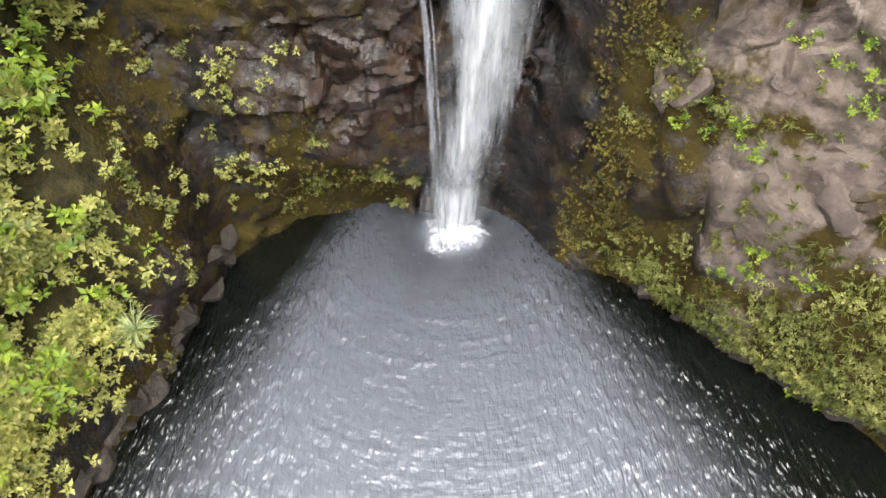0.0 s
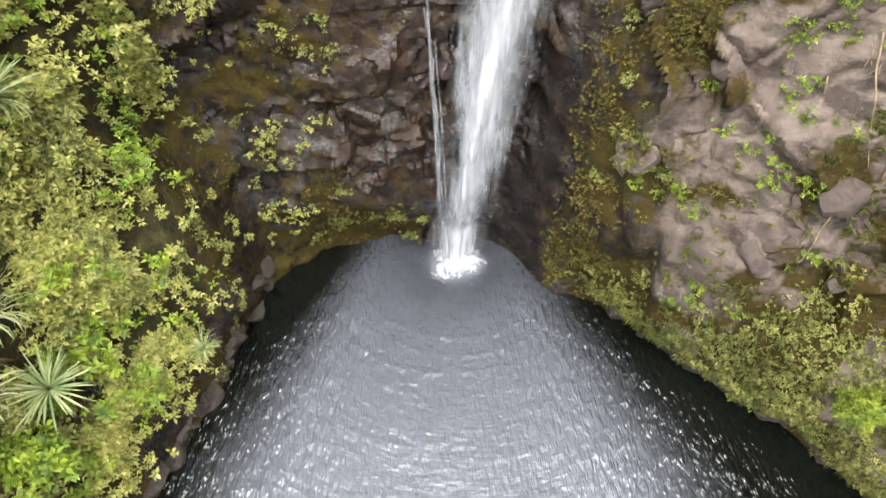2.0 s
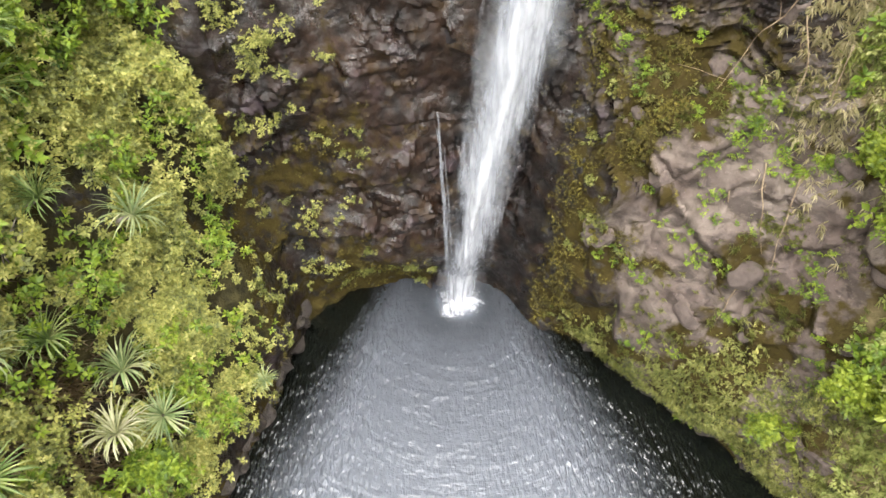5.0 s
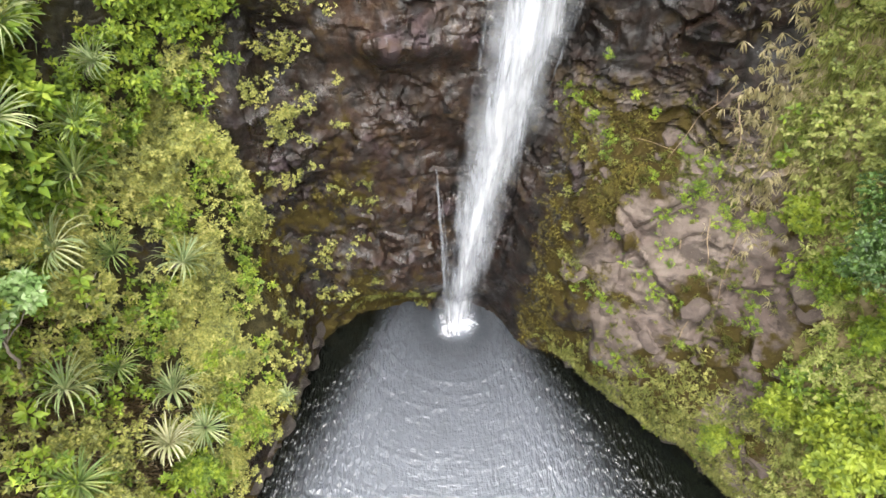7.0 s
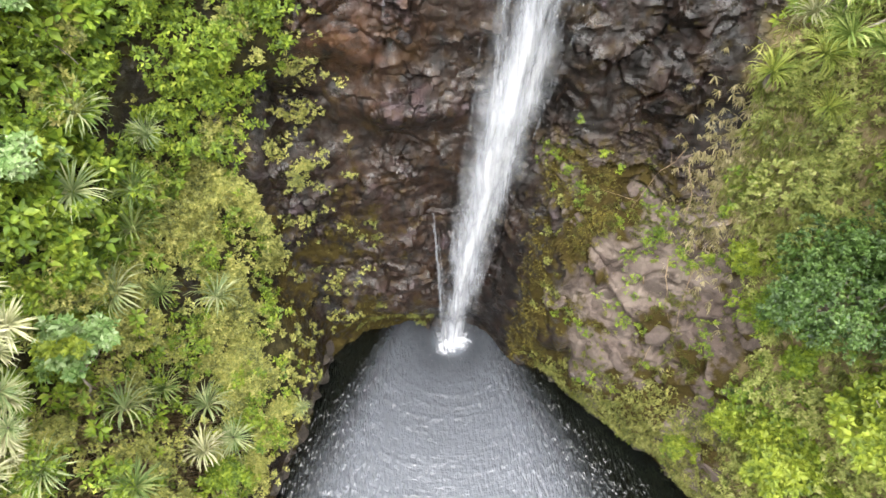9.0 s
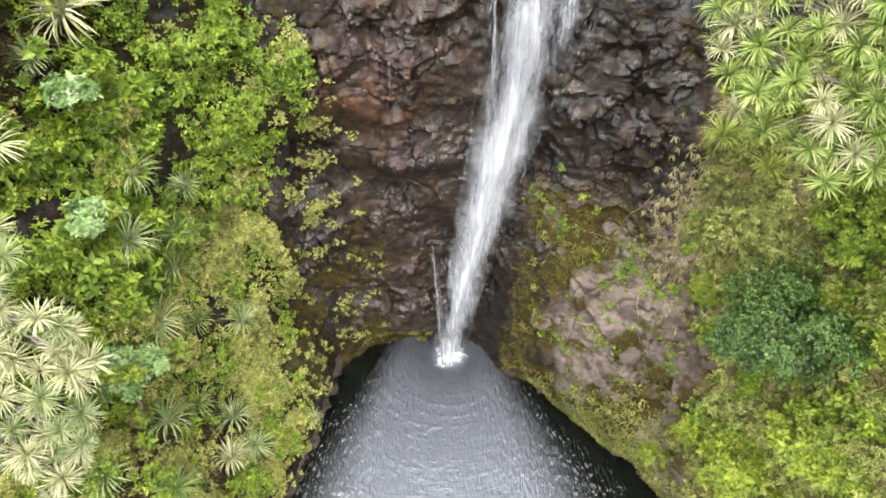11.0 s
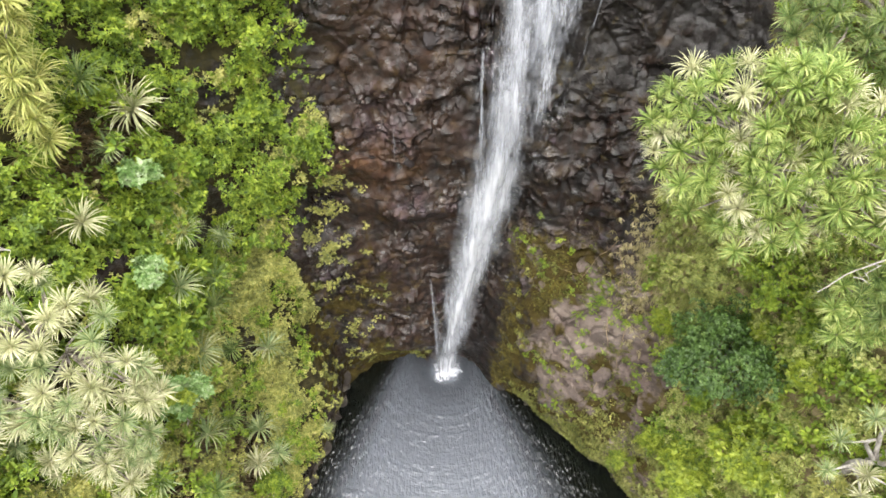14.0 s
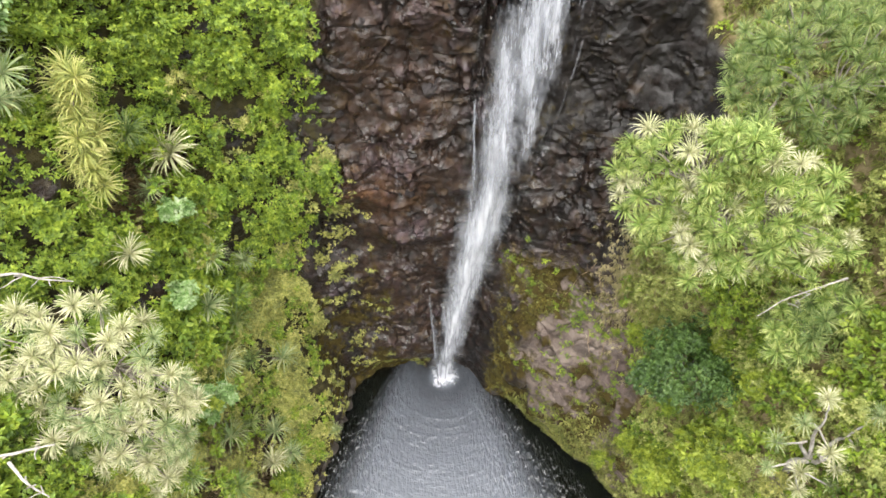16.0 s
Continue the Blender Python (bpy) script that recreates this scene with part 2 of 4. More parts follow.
def stone_material(name, low, high, rough):
    m, N, L, P = nodes_of(name)
    mid, fine = noise_of(N, L, 0.35, 5, 0.6), noise_of(N, L, 0.05, 4, 0.65)
    info = N.new("ShaderNodeObjectInfo").outputs["Random"]
    colour = mixed(N, L, ramp(N, L, mid, (0.32, 0.0), (0.68, 1.0)), low, high)
    colour = mixed(N, L, maths(N, L, "MULTIPLY", info, 0.5), colour, tuple(0.6 * c for c in low))
    up = N.new("ShaderNodeSeparateXYZ")
    L.new(N.new("ShaderNodeNewGeometry").outputs["Normal"], up.inputs[0])
    grown = maths(N, L, "ADD", maths(N, L, "MULTIPLY", up.outputs[2], 0.2), mid)
    colour = mixed(N, L, ramp(N, L, grown, (0.72, 0.0), (0.86, 0.8)), colour, (0.050, 0.044, 0.011))
    L.new(colour, P.inputs["Base Color"])
    L.new(ramp(N, L, fine, (0.3, rough), (0.7, rough + 0.18)), P.inputs["Roughness"])
    relief(N, L, P, maths(N, L, "ADD", mid, maths(N, L, "MULTIPLY", fine, 0.5)), 0.9, 0.10)
    return m


def leaf_material(name, *shades, gloss=0.5, through=0.42, patch=1.3):
    """Leaves that each have a shade of their own, gathered in patches, and let some light through."""
    m, N, L, P = nodes_of(name)
    own = N.new("ShaderNodeNewGeometry").outputs["Random Per Island"]
    where = noise_of(N, L, patch, 3, 0.6)
    sprig = noise_of(N, L, 0.33, 2, 0.5)
    t = maths(N, L, "ADD", maths(N, L, "MULTIPLY", own, 0.5), maths(N, L, "MULTIPLY", maths(N, L, "SUBTRACT", where, 0.38), 1.0), True)
    t = maths(N, L, "ADD", t, maths(N, L, "MULTIPLY", maths(N, L, "SUBTRACT", sprig, 0.42), 1.1), True)
    colour = ramp(N, L, t, *[(n / (len(shades) - 1), c) for n, c in enumerate(shades)])
    L.new(colour, P.inputs["Base Color"])
    P.inputs["Roughness"].default_value = gloss
    P.inputs["Specular IOR Level"].default_value = 0.35
    T = N.new("ShaderNodeBsdfTranslucent")
    L.new(colour, T.inputs[0])
    M = N.new("ShaderNodeMixShader")
    M.inputs[0].default_value = through
    L.new(P.outputs[0], M.inputs[1])
    L.new(T.outputs[0], M.inputs[2])
    L.new(M.outputs[0], N["Material Output"].inputs[0])
    return m


def bark_material(name, low, high):
    m, N, L, P = nodes_of(name)
    n = noise_of(N, L, 0.12, 5, 0.65, stretch=(1, 1, 0.4))
    L.new(mixed(N, L, ramp(N, L, n, (0.35, 0.0), (0.65, 1.0)), low, high), P.inputs["Base Color"])
    P.inputs["Roughness"].default_value = 0.85
    relief(N, L, P, n, 0.6, 0.03)
    return m


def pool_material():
    """Deep dark water, air-clouded where the fall stirs it, with painted-in pale sky reflection."""
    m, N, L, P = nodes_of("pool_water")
    cloud_and_sky = maths(N, L, "ADD", attribute(N, "bubbles_and_sky"), maths(N, L, "MULTIPLY", maths(N, L, "SUBTRACT", noise_of(N, L, 0.9, 4), 0.5), 0.10))
    L.new(ramp(N, L, cloud_and_sky, (0.05, POOL_DEEP), (0.5, POOL_CLOUD_AND_SKY), (1.0, POOL_WHITE)), P.inputs["Base Color"])
    L.new(ramp(N, L, maths(N, L, "SUBTRACT", attribute(N, "stirred"), attribute(N, "flank")), (0.0, 0.07), (1.0, 0.26)), P.inputs["Roughness"])
    P.inputs["IOR"].default_value = POOL_IOR
    polar = N.new("ShaderNodeCombineXYZ")
    L.new(attribute(N, "outward"), polar.inputs[0])
    L.new(attribute(N, "sideways"), polar.inputs[1])
    crescent = noise_of(N, L, 0.30, 2, 0.5, polar.outputs[0], (1.3, 0.6, 1))
    ripple = maths(N, L, "ADD", maths(N, L, "MULTIPLY", crescent, 0.5), maths(N, L, "MULTIPLY", noise_of(N, L, 0.22, 3, 0.6), 0.12))
    ripple = maths(N, L, "MULTIPLY", ripple, maths(N, L, "ADD", maths(N, L, "MULTIPLY", attribute(N, "stirred"), 0.8), 0.06))
    side = noise_of(N, L, 0.30, 2, 0.5, None, (1.9, 0.62, 1))
    side = maths(N, L, "MULTIPLY", side, maths(N, L, "MULTIPLY", attribute(N, "flank"), 2.0))
    relief(N, L, P, maths(N, L, "ADD", ripple, side), 1.0, 0.15)
    return m


def falling_water_material(name, cover, fine):
    """White water in long streaks, open between them."""
    m, N, L, P = nodes_of(name)
    long = noise_of(N, L, fine, 5, 0.62, stretch=(1, 1, 0.075))
    lumps = noise_of(N, L, 0.42, 4, 0.6, stretch=(1, 1, 0.4))
    body = maths(N, L, "ADD", maths(N, L, "MULTIPLY", long, 0.72), maths(N, L, "MULTIPLY", lumps, 0.40))
    body = maths(N, L, "ADD", body, maths(N, L, "MULTIPLY", maths(N, L, "SUBTRACT", attribute(N, "core"), 0.5), cover))
    alpha = ramp(N, L, body, (0.55, 0.0), (1.02, 0.82))
    L.new(ramp(N, L, body, (0.45, (0.36, 0.38, 0.42)), (0.72, (0.51, 0.53, 0.58)), (0.95, (0.69, 0.70, 0.74))), P.inputs["Base Color"])
    P.inputs["Roughness"].default_value = 0.5
    L.new(alpha, P.inputs["Alpha"])
    T = N.new("ShaderNodeBsdfTranslucent")
    T.inputs[0].default_value = (0.58, 0.60, 0.62, 1)
    C = N.new("ShaderNodeBsdfTransparent")
    A = N.new("ShaderNodeMixShader")
    L.new(alpha, A.inputs[0])
    L.new(C.outputs[0], A.inputs[1])
    L.new(T.outputs[0], A.inputs[2])
    M = N.new("ShaderNodeMixShader")
    M.inputs[0].default_value = 0.35
    L.new(P.outputs[0], M.inputs[1])
    L.new(A.outputs[0], M.inputs[2])
    L.new(M.outputs[0], N["Material Output"].inputs[0])
    return m


def mist_material():
    """Fine drifting spray, barely covering what is behind it."""
    m, N, L, P = nodes_of("spray_mist")
    body = maths(N, L, "MULTIPLY", noise_of(N, L, 0.7, 4, 0.6, stretch=(1, 1, 0.35)), attribute(N, "core"))
    P.inputs["Base Color"].default_value = (0.62, 0.65, 0.69, 1)
    P.inputs["Roughness"].default_value = 0.9
    L.new(ramp(N, L, body, (0.22, 0.0), (0.8, 0.32)), P.inputs["Alpha"])
    return m


ROCK_BROWN, ROCK_GREY, ROCK_BLACK = (0.0150, 0.0070, 0.0036), (0.046, 0.0330, 0.0375), (0.0038, 0.0027, 0.0019)
# the pool's middle colour serves air in the water and painted sky reflection
POOL_DEEP, POOL_CLOUD_AND_SKY, POOL_WHITE, POOL_IOR = (0.004, 0.005, 0.004), (0.114, 0.124, 0.145), (0.32, 0.35, 0.37), 1.65
BASALT = rock_material()
DARK_STONE = stone_material("wet_basalt", (0.014, 0.010, 0.008), (0.040, 0.032, 0.034), 0.34)
RIM_STONE = stone_material("brown_waterline_basalt", (0.024, 0.018, 0.014), (0.066, 0.052, 0.043), 0.5)
DRY_STONE = stone_material("dry_basalt", (0.090, 0.066, 0.056), (0.175, 0.134, 0.112), 0.7)
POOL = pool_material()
CURTAIN = falling_water_material("falling_water", 0.80, 0.17)
MIST = mist_material()
STRAND = falling_water_material("thin_falling_water", 0.8, 0.07)
SHRUB = leaf_material("yellow_green_leaves", (0.097, 0.109, 0.037), (0.242, 0.261, 0.073), (0.423, 0.414, 0.113), (0.610, 0.569, 0.224))
LUSH = leaf_material("fresh_green_leaves", (0.045, 0.080, 0.014), (0.130, 0.200, 0.021), (0.234, 0.316, 0.030), (0.393, 0.462, 0.058))
DARK_LEAF = leaf_material("dark_green_leaves", (0.009, 0.023, 0.004), (0.029, 0.063, 0.009), (0.058, 0.109, 0.019), (0.116, 0.175, 0.039), gloss=0.45, through=0.2)
LIME = leaf_material("lime_green_leaves", (0.067, 0.104, 0.016), (0.166, 0.222, 0.024), (0.275, 0.334, 0.033), (0.394, 0.446, 0.089))
BLUISH = leaf_material("bluish_green_leaves", (0.07, 0.14, 0.035), (0.16, 0.27, 0.075), (0.29, 0.40, 0.17), (0.46, 0.53, 0.34), gloss=0.5)
MOSS = leaf_material("olive_moss", (0.021, 0.017, 0.004), (0.055, 0.045, 0.008), (0.117, 0.098, 0.015), (0.223, 0.186, 0.035), gloss=0.8, through=0.15, patch=0.7)
BROAD = leaf_material("broad_fresh_leaves", (0.047, 0.090, 0.012), (0.124, 0.204, 0.021), (0.226, 0.313, 0.030), (0.369, 0.426, 0.062), through=0.35)
GRASS = leaf_material("dry_olive_grass", (0.165, 0.190, 0.048), (0.310, 0.350, 0.085), (0.460, 0.480, 0.150), (0.620, 0.570, 0.300))
LIGHT_SHRUB = leaf_material("light_yellow_green_leaves", (0.102, 0.122, 0.035), (0.247, 0.288, 0.073), (0.410, 0.431, 0.131), (0.564, 0.534, 0.262))
STRAW = leaf_material("dry_straw_grass", (0.26, 0.22, 0.10), (0.40, 0.36, 0.17), (0.54, 0.47, 0.28), (0.68, 0.59, 0.42), through=0.3)
LITTER = leaf_material("dead_brown_leaves", (0.05, 0.03, 0.012), (0.13, 0.085, 0.04), (0.22, 0.16, 0.09), (0.34, 0.27, 0.17), through=0.15)
LIP = leaf_material("olive_lip_plants", (0.065, 0.072, 0.021), (0.158, 0.172, 0.040), (0.270, 0.280, 0.080), (0.427, 0.400, 0.172))
STRAP = leaf_material("pandanus_leaves", (0.074, 0.127, 0.034), (0.158, 0.225, 0.069), (0.285, 0.342, 0.117), (0.444, 0.450, 0.215), gloss=0.4)
STRAP_LIGHT = leaf_material("light_pandanus_leaves", (0.087, 0.152, 0.029), (0.227, 0.314, 0.079), (0.412, 0.477, 0.146), (0.606, 0.606, 0.281), gloss=0.45)
STRAP_PALE = leaf_material("pale_pandanus_leaves", (0.13, 0.20, 0.08), (0.27, 0.34, 0.15), (0.44, 0.48, 0.24), (0.60, 0.58, 0.36), gloss=0.4)
STRAP_CREAM = leaf_material("cream_pandanus_leaves", (0.231, 0.252, 0.120), (0.441, 0.452, 0.240), (0.630, 0.609, 0.396), (0.819, 0.756, 0.576), gloss=0.4)
STRAP_GOLD = leaf_material("yellowing_pandanus_leaves", (0.15, 0.19, 0.05), (0.36, 0.39, 0.11), (0.54, 0.53, 0.18), (0.67, 0.60, 0.29), gloss=0.4)
STRAP_BRIGHT = leaf_material("yellow_green_pandanus_leaves", (0.10, 0.15, 0.03), (0.28, 0.34, 0.07), (0.48, 0.52, 0.13), (0.64, 0.63, 0.26), gloss=0.45)
BARK = bark_material("grey_bark", (0.12, 0.10, 0.08), (0.34, 0.30, 0.25))
DEAD = bark_material("bleached_dead_wood", (0.20, 0.18, 0.155), (0.43, 0.40, 0.36))
ROOT = bark_material("hanging_roots", (0.12, 0.08, 0.045), (0.33, 0.25, 0.16))


def part(name, me, material, parent, label="", m=None):
    """One mesh object under a thing or a part; without a parent, a thing of its own."""
    if isinstance(me, bmesh.types.BMesh):
        bm, me = me, bpy.data.meshes.new(name)
        bm.to_mesh(me)
        bm.free()
    if material and not me.materials:
        me.materials.append(material)
    ob = new(name, me)
    ob.parent = parent
    if m is not None:
        ob.matrix_basis = m
    return tagged(ob, label)


def joined(name, chunks, smooth=True):
    """One mesh from (places, faces) of the same face size."""
    V, F, n = [], [], 0
    for v, f in chunks:
        V.append(v)
        F.append(f + n)
        n += len(v)
    return faces_mesh(name, np.concatenate(V), np.concatenate(F), smooth)


# ---- the cliff and the ground: one sheet from the pool's bed to the horizon ----
def grown_over(x, y, z):
    """Where plants cover the rock, 0 to 1: the left slope, the right slope and the rim."""
    wob = 0.9 * layered(x, y, z, 3.0, 3, 40) + 0.35 * layered(x, y, z, 0.8, 2, 41)
    edge = -6.3 + 1.4 * step(z - 15.6, 2.2) - 0.9 * bump(z - 12.2, 2.0) + 0.8 * bump(z - 3, 2.5) * step(8.5 - y, 1.5)
    left = step(edge - x + wob, 0.5) * step(z - 1.6 - 0.5 * wob - 0.9 * step(y - 8.5, 1), 0.7) * (1 - 0.98 * bump(y - 4.0, 1.3) * bump(z - 5.5, 1.7))
    left = left * (1 - 0.92 * bump(x + 11.2, 0.8) * bump(z - 20.3, 0.8)) * (1 - 0.9 * bump(x + 9.0, 0.6) * bump(z - 5.2, 0.9)) * (1 - 0.93 * bump(y - 3.2, 0.9) * bump(z - 8.4, 1.0))
    left = left * (1 - 0.95 * bump(x + 6.7, 1.0) * bump(z - 12.2, 1.5)) * (1 - 0.95 * bump(x + 9.15, 0.45) * bump(z - 15.9, 0.8)) * (1 - 0.9 * bump(x + 9.75, 0.45) * bump(z - 15.2, 0.4)) * (1 - 0.95 * bump(x + 7.7, 0.6) * bump(z - 14.3, 0.45))
    left = left * (1 - 0.95 * step(layered(x, y, z, 1.2, 2, 49) - 0.62, 0.12))
    east = 10.3 - 0.08 * np.clip(z - 7, 0, 8) - 0.5 * step(z - 14, 2) + 2.4 * step(z - 18.5, 2) + 0.5 * bump(z - 2.5, 1.5)
    right = step(x - east + wob, 0.5) * step(z - 0.9, 0.5)
    return np.clip(left + right, 0, 1)


def fringe(x, y, z):
    """The grassy lip over the pool on the right."""
    wob = layered(x, y, z, 1.6, 3, 43)
    height = 1.3 + 0.75 * np.clip(x - 4.2, 0, 4)
    return step(x - 3.9, 0.8) * step(z - 0.45, 0.3) * step(height + 1.2 * wob - z, 0.8)


def dryness(x, y, z):
    wob = 0.8 * layered(x, y, z, 2.0, 3, 45)
    return step(x + 0.25 * np.clip(z - 4, -4, 5) - 5.3 + wob, 0.7) * step(12.3 - z + wob, 1.5)


xs, bs = spaced(-14.0, 15.0, 0.057, 900, 1.3), spaced(2.0, 27.5, 0.057, 900, 1.3, 1.06)
X, B = (g.ravel() for g in np.meshgrid(xs, bs, indexing="ij"))
D = rock_place(X, B)
base = np.stack([X, B * ABOVE[1] + D * AHEAD[1], B * ABOVE[2] + D * AHEAD[2]], 1)
shape = base.reshape(len(xs), len(bs), 3)
du, dv = np.gradient(shape, axis=0), np.gradient(shape, axis=1)
normal = np.cross(du, dv).reshape(-1, 3)
normal /= np.linalg.norm(normal, axis=1, keepdims=True) + 1e-9
normal *= np.sign(-(normal @ AHEAD))[:, None]
x, y, z = base.T
near = bump(np.maximum(np.abs(x) - 16, 0), 6) * bump(np.maximum(np.abs(y - 6) - 16, 0), 6)
grown, grassy, dry = grown_over(x, y, z), fringe(x, y, z), dryness(x, y, z)


def edge_of(t, wide):
    t = np.clip(t / wide, 0, 1)
    return t * t * (3 - 2 * t)


# joints lean a little, and the beds dip to the right
dip = -0.16 + 0.55 * step(x - 2.2, 1.2) * (1 - dry)
u, v, w = x - dip * z, y, z + dip * x
bend = 0.35 * layered(x, y, z, 1.5, 3, 4)
flat = 1 - dry
own, joint, lean = blocks(u * (1 - 0.1 * flat) + bend, v + bend, w * (0.85 + 0.2 * flat) - bend, 1.9, 11)
own_m, joint_m, lean_m = blocks(u * (0.85 + 0.05 * flat) - bend, v + bend, w * (1.1 + 0.15 * flat) + bend, 0.8, 21)
own_s, joint_s, lean_s = blocks(u + 0.6 * bend, v, w * 1.15 + bend, 0.40, 31)
broken = np.clip(0.60 + 1.1 * layered(x, y, z, 2.4, 3, 6), 0, 1)
coarse = np.clip(0.55 + 0.8 * layered(x, y, z, 3.0, 2, 9) + 0.3 * dry, 0, 1)
outcrop = step(layered(x, y, z, 1.7, 3, 14) - 0.10 + 0.10 * step(z - 10, 4) - 0.5 * step(z - 19, 3) * step(x - 3.6, 1), 0.35)
rough = (1 - 0.55 * grown) * (0.30 + 0.85 * np.maximum(outcrop, 0.9 * dry))
boss = bump(x + 6.8, 0.9) * bump(z - 12.2, 1.4)
# mask of the shaded upper right wall; its shade goes into the rock's tone
overhang_shade = step(z - 18.5 - 1.2 * np.clip(4.5 - x, 0, 3), 3) * step(x - 3.2, 1)
ledge_grey = bump(x + 1.6, 1.9) * bump(z - 13.9 - 0.12 * x, 0.6)
out = 0.30 * layered(x, y, z, 3.4, 3, 5) + 0.8 * boss
out = out + rough * ((0.65 * (own - 0.5) + (1.0 + 0.2 * dry) * lean) * edge_of(joint, 0.10 + 0.16 * dry) - (0.05 + 0.09 * dry) * bump(joint, 0.06))
out = out + rough * coarse * (1 - 0.7 * dry) * ((0.30 * (own_m - 0.5) + 0.60 * lean_m) * edge_of(joint_m, 0.09 + 0.13 * dry) - (0.03 + 0.05 * dry) * bump(joint_m, 0.06))
out = out + rough * broken**2 * ((0.20 * (own_s - 0.5) + 0.45 * lean_s) * edge_of(joint_s, 0.14 + 0.16 * dry) - 0.03 * bump(joint_s, 0.1)) * (1 - 0.8 * dry)
out = out + rough * 0.10 * np.abs(layered(x, y, z * 1.6, 0.9, 4, 13))
beds = (w + 0.9 * layered(x, y, z, 1.4, 4, 15)) / 0.6 + own
beds = (beds - np.floor(beds)) ** 2
out = out + (1 - dry) * (1 - 0.7 * grown) * (0.05 + 0.10 * step(x - 2, 1)) * beds * np.clip(1.6 * layered(x, y, z, 1.6, 3, 16), 0, 1)
out = out + 0.035 * layered(x, y, z, 0.3, 3, 7)
out = out * near * (0.25 + 0.75 * step(z + 0.4, 1.0))
out = out + (1 - near) * 3.0 * layered(x, y, z, 40.0, 4, 77)
# where the sheet is stretched, its relief is worn smoother
worn = np.linalg.norm(np.cross(du, dv).reshape(-1, 3), axis=1) / 0.057**2
worn = (0.9 * np.clip((worn - 1.7) / 1.3, 0, 1)).reshape(len(xs), len(bs))
relief_grid = out.reshape(len(xs), len(bs))
for n in range(22):
    mean = 0.25 * (np.roll(relief_grid, 1, 0) + np.roll(relief_grid, -1, 0) + np.roll(relief_grid, 1, 1) + np.roll(relief_grid, -1, 1))
    relief_grid = relief_grid + worn * (mean - relief_grid)
out = relief_grid.ravel()
V = base + normal * out[:, None]
me = grid_mesh("ground", V, len(xs), len(bs))
paint(me, "tone", np.clip(-0.30 + 0.30 * outcrop + 0.45 * own_m + 0.30 * own_s + 0.25 * (own - 0.5) + 0.55 * broken * coarse + 0.2 * normal[:, 2] + 0.45 * boss + 0.5 * ledge_grey - 0.75 * overhang_shade, 0, 1))
wet = np.clip(1.25 - dry - 0.8 * grown - 0.55 * overhang_shade, 0, 1)
mossy = 0.19 + 0.04 * step(-x, 2) * step(12 - z, 4) + 0.52 * bump(x - 4.0 + 0.10 * (z - 5), 1.5) * step(12 - z, 3) + 0.30 * bump(x + 4.2, 2.8) * step(10 - z, 4) + 0.2 * bump(x + 2.5, 2.5) * bump(z - 1.5, 2.0)
mossy = mossy + 0.12 * layered(x, y, z, 2.5, 3, 51) + 0.16 * normal[:, 2] + 0.35 * grassy + dry * (0.31 + 0.95 * layered(x, y, z, 1.5, 3, 53)) + (1 - dry) * 0.34 * (0.5 - outcrop) * step(11 - z, 4) + 0.1 * bump(z - 1.2, 1.5) - 0.22 * bump(x - 0.3, 2.6) * step(z - 2, 1) - 0.4 * boss - 0.3 * ledge_grey - 0.2 * dry * step(z - 6.5, 4) - 0.5 * bump(x - 2.0 - 0.13 * z, 0.8) * step(11 - z, 3)
paint(me, "grown", np.maximum(np.clip(grown * 1.1, 0, 1), (1 - near)))
paint(me, "dry", dry * near)
paint(me, "wet", wet)
paint(me, "moss", np.clip(mossy + 0.5 * grown, 0, 1))
paint(me, "straw", step(x - 2, 1))
paint(me, "rust", 0.7 * bump(x + 3.6, 2.0) * bump(z - 16.3, 1.3) + 0.2 * step(1.0 - x, 1.5) * step(x + 4.5, 1))
me.set_sharp_from_angle(angle=radians(36))
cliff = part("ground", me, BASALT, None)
tagged(cliff, "wet dark basalt cliff and mossy slopes round the pool", "cliff", kind="structure")

# places on the sheet, for what grows and lies on it
cell = np.linalg.norm(np.cross(du, dv).reshape(-1, 3), axis=1)
picker = random.Random(5)
chooser = np.random.default_rng(8)


def places(weight, count):
    """Random places on the sheet, as often as the weight says: indices."""
    p = weight * cell * near * (np.abs(x) < 15.4) * (B > 2.0) * (B < 27.4)
    return chooser.choice(len(p), count, p=p / p.sum())


# ---- the pool ----
wx, wy = spaced(-9.5, 12.0, 0.066, 17, 1.3), spaced(4.2, 15.0, 0.066, 19, 1.08)
A, C = (g.ravel() for g in np.meshgrid(wx, wy, indexing="ij"))
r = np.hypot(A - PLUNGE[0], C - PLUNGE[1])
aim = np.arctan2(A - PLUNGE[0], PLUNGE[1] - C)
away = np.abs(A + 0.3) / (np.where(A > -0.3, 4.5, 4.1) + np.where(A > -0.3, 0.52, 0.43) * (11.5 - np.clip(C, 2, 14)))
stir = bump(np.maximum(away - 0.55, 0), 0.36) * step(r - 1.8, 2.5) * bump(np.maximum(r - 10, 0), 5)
warp = 0.22 * layered(A, C, 0 * A, 1.6, 3, 61)
ring = np.maximum(np.sin((r + 0.6 * warp) * 2 * np.pi / 0.62), 0) ** 2 * np.exp(-r / 9)
chop = layered(A * 0.8, C * 1.4, 0 * A, 0.36, 2, 62)
swell = layered(A, C, 0 * A, 1.1, 2, 63)
arcs = layered(r * 1.0, aim * 3.0, 0 * r, 0.33, 2, 65)
wave = stir * (0.036 * bump(r - 3.6, 1.7) * ring + 0.013 * np.clip(arcs - 0.12, 0, 1) + 0.012 * swell) + 0.003 * chop + 0.005 * swell
wave = wave + 0.05 * bump(r, 0.7) * layered(A, C, 0 * A, 0.3, 3, 64)
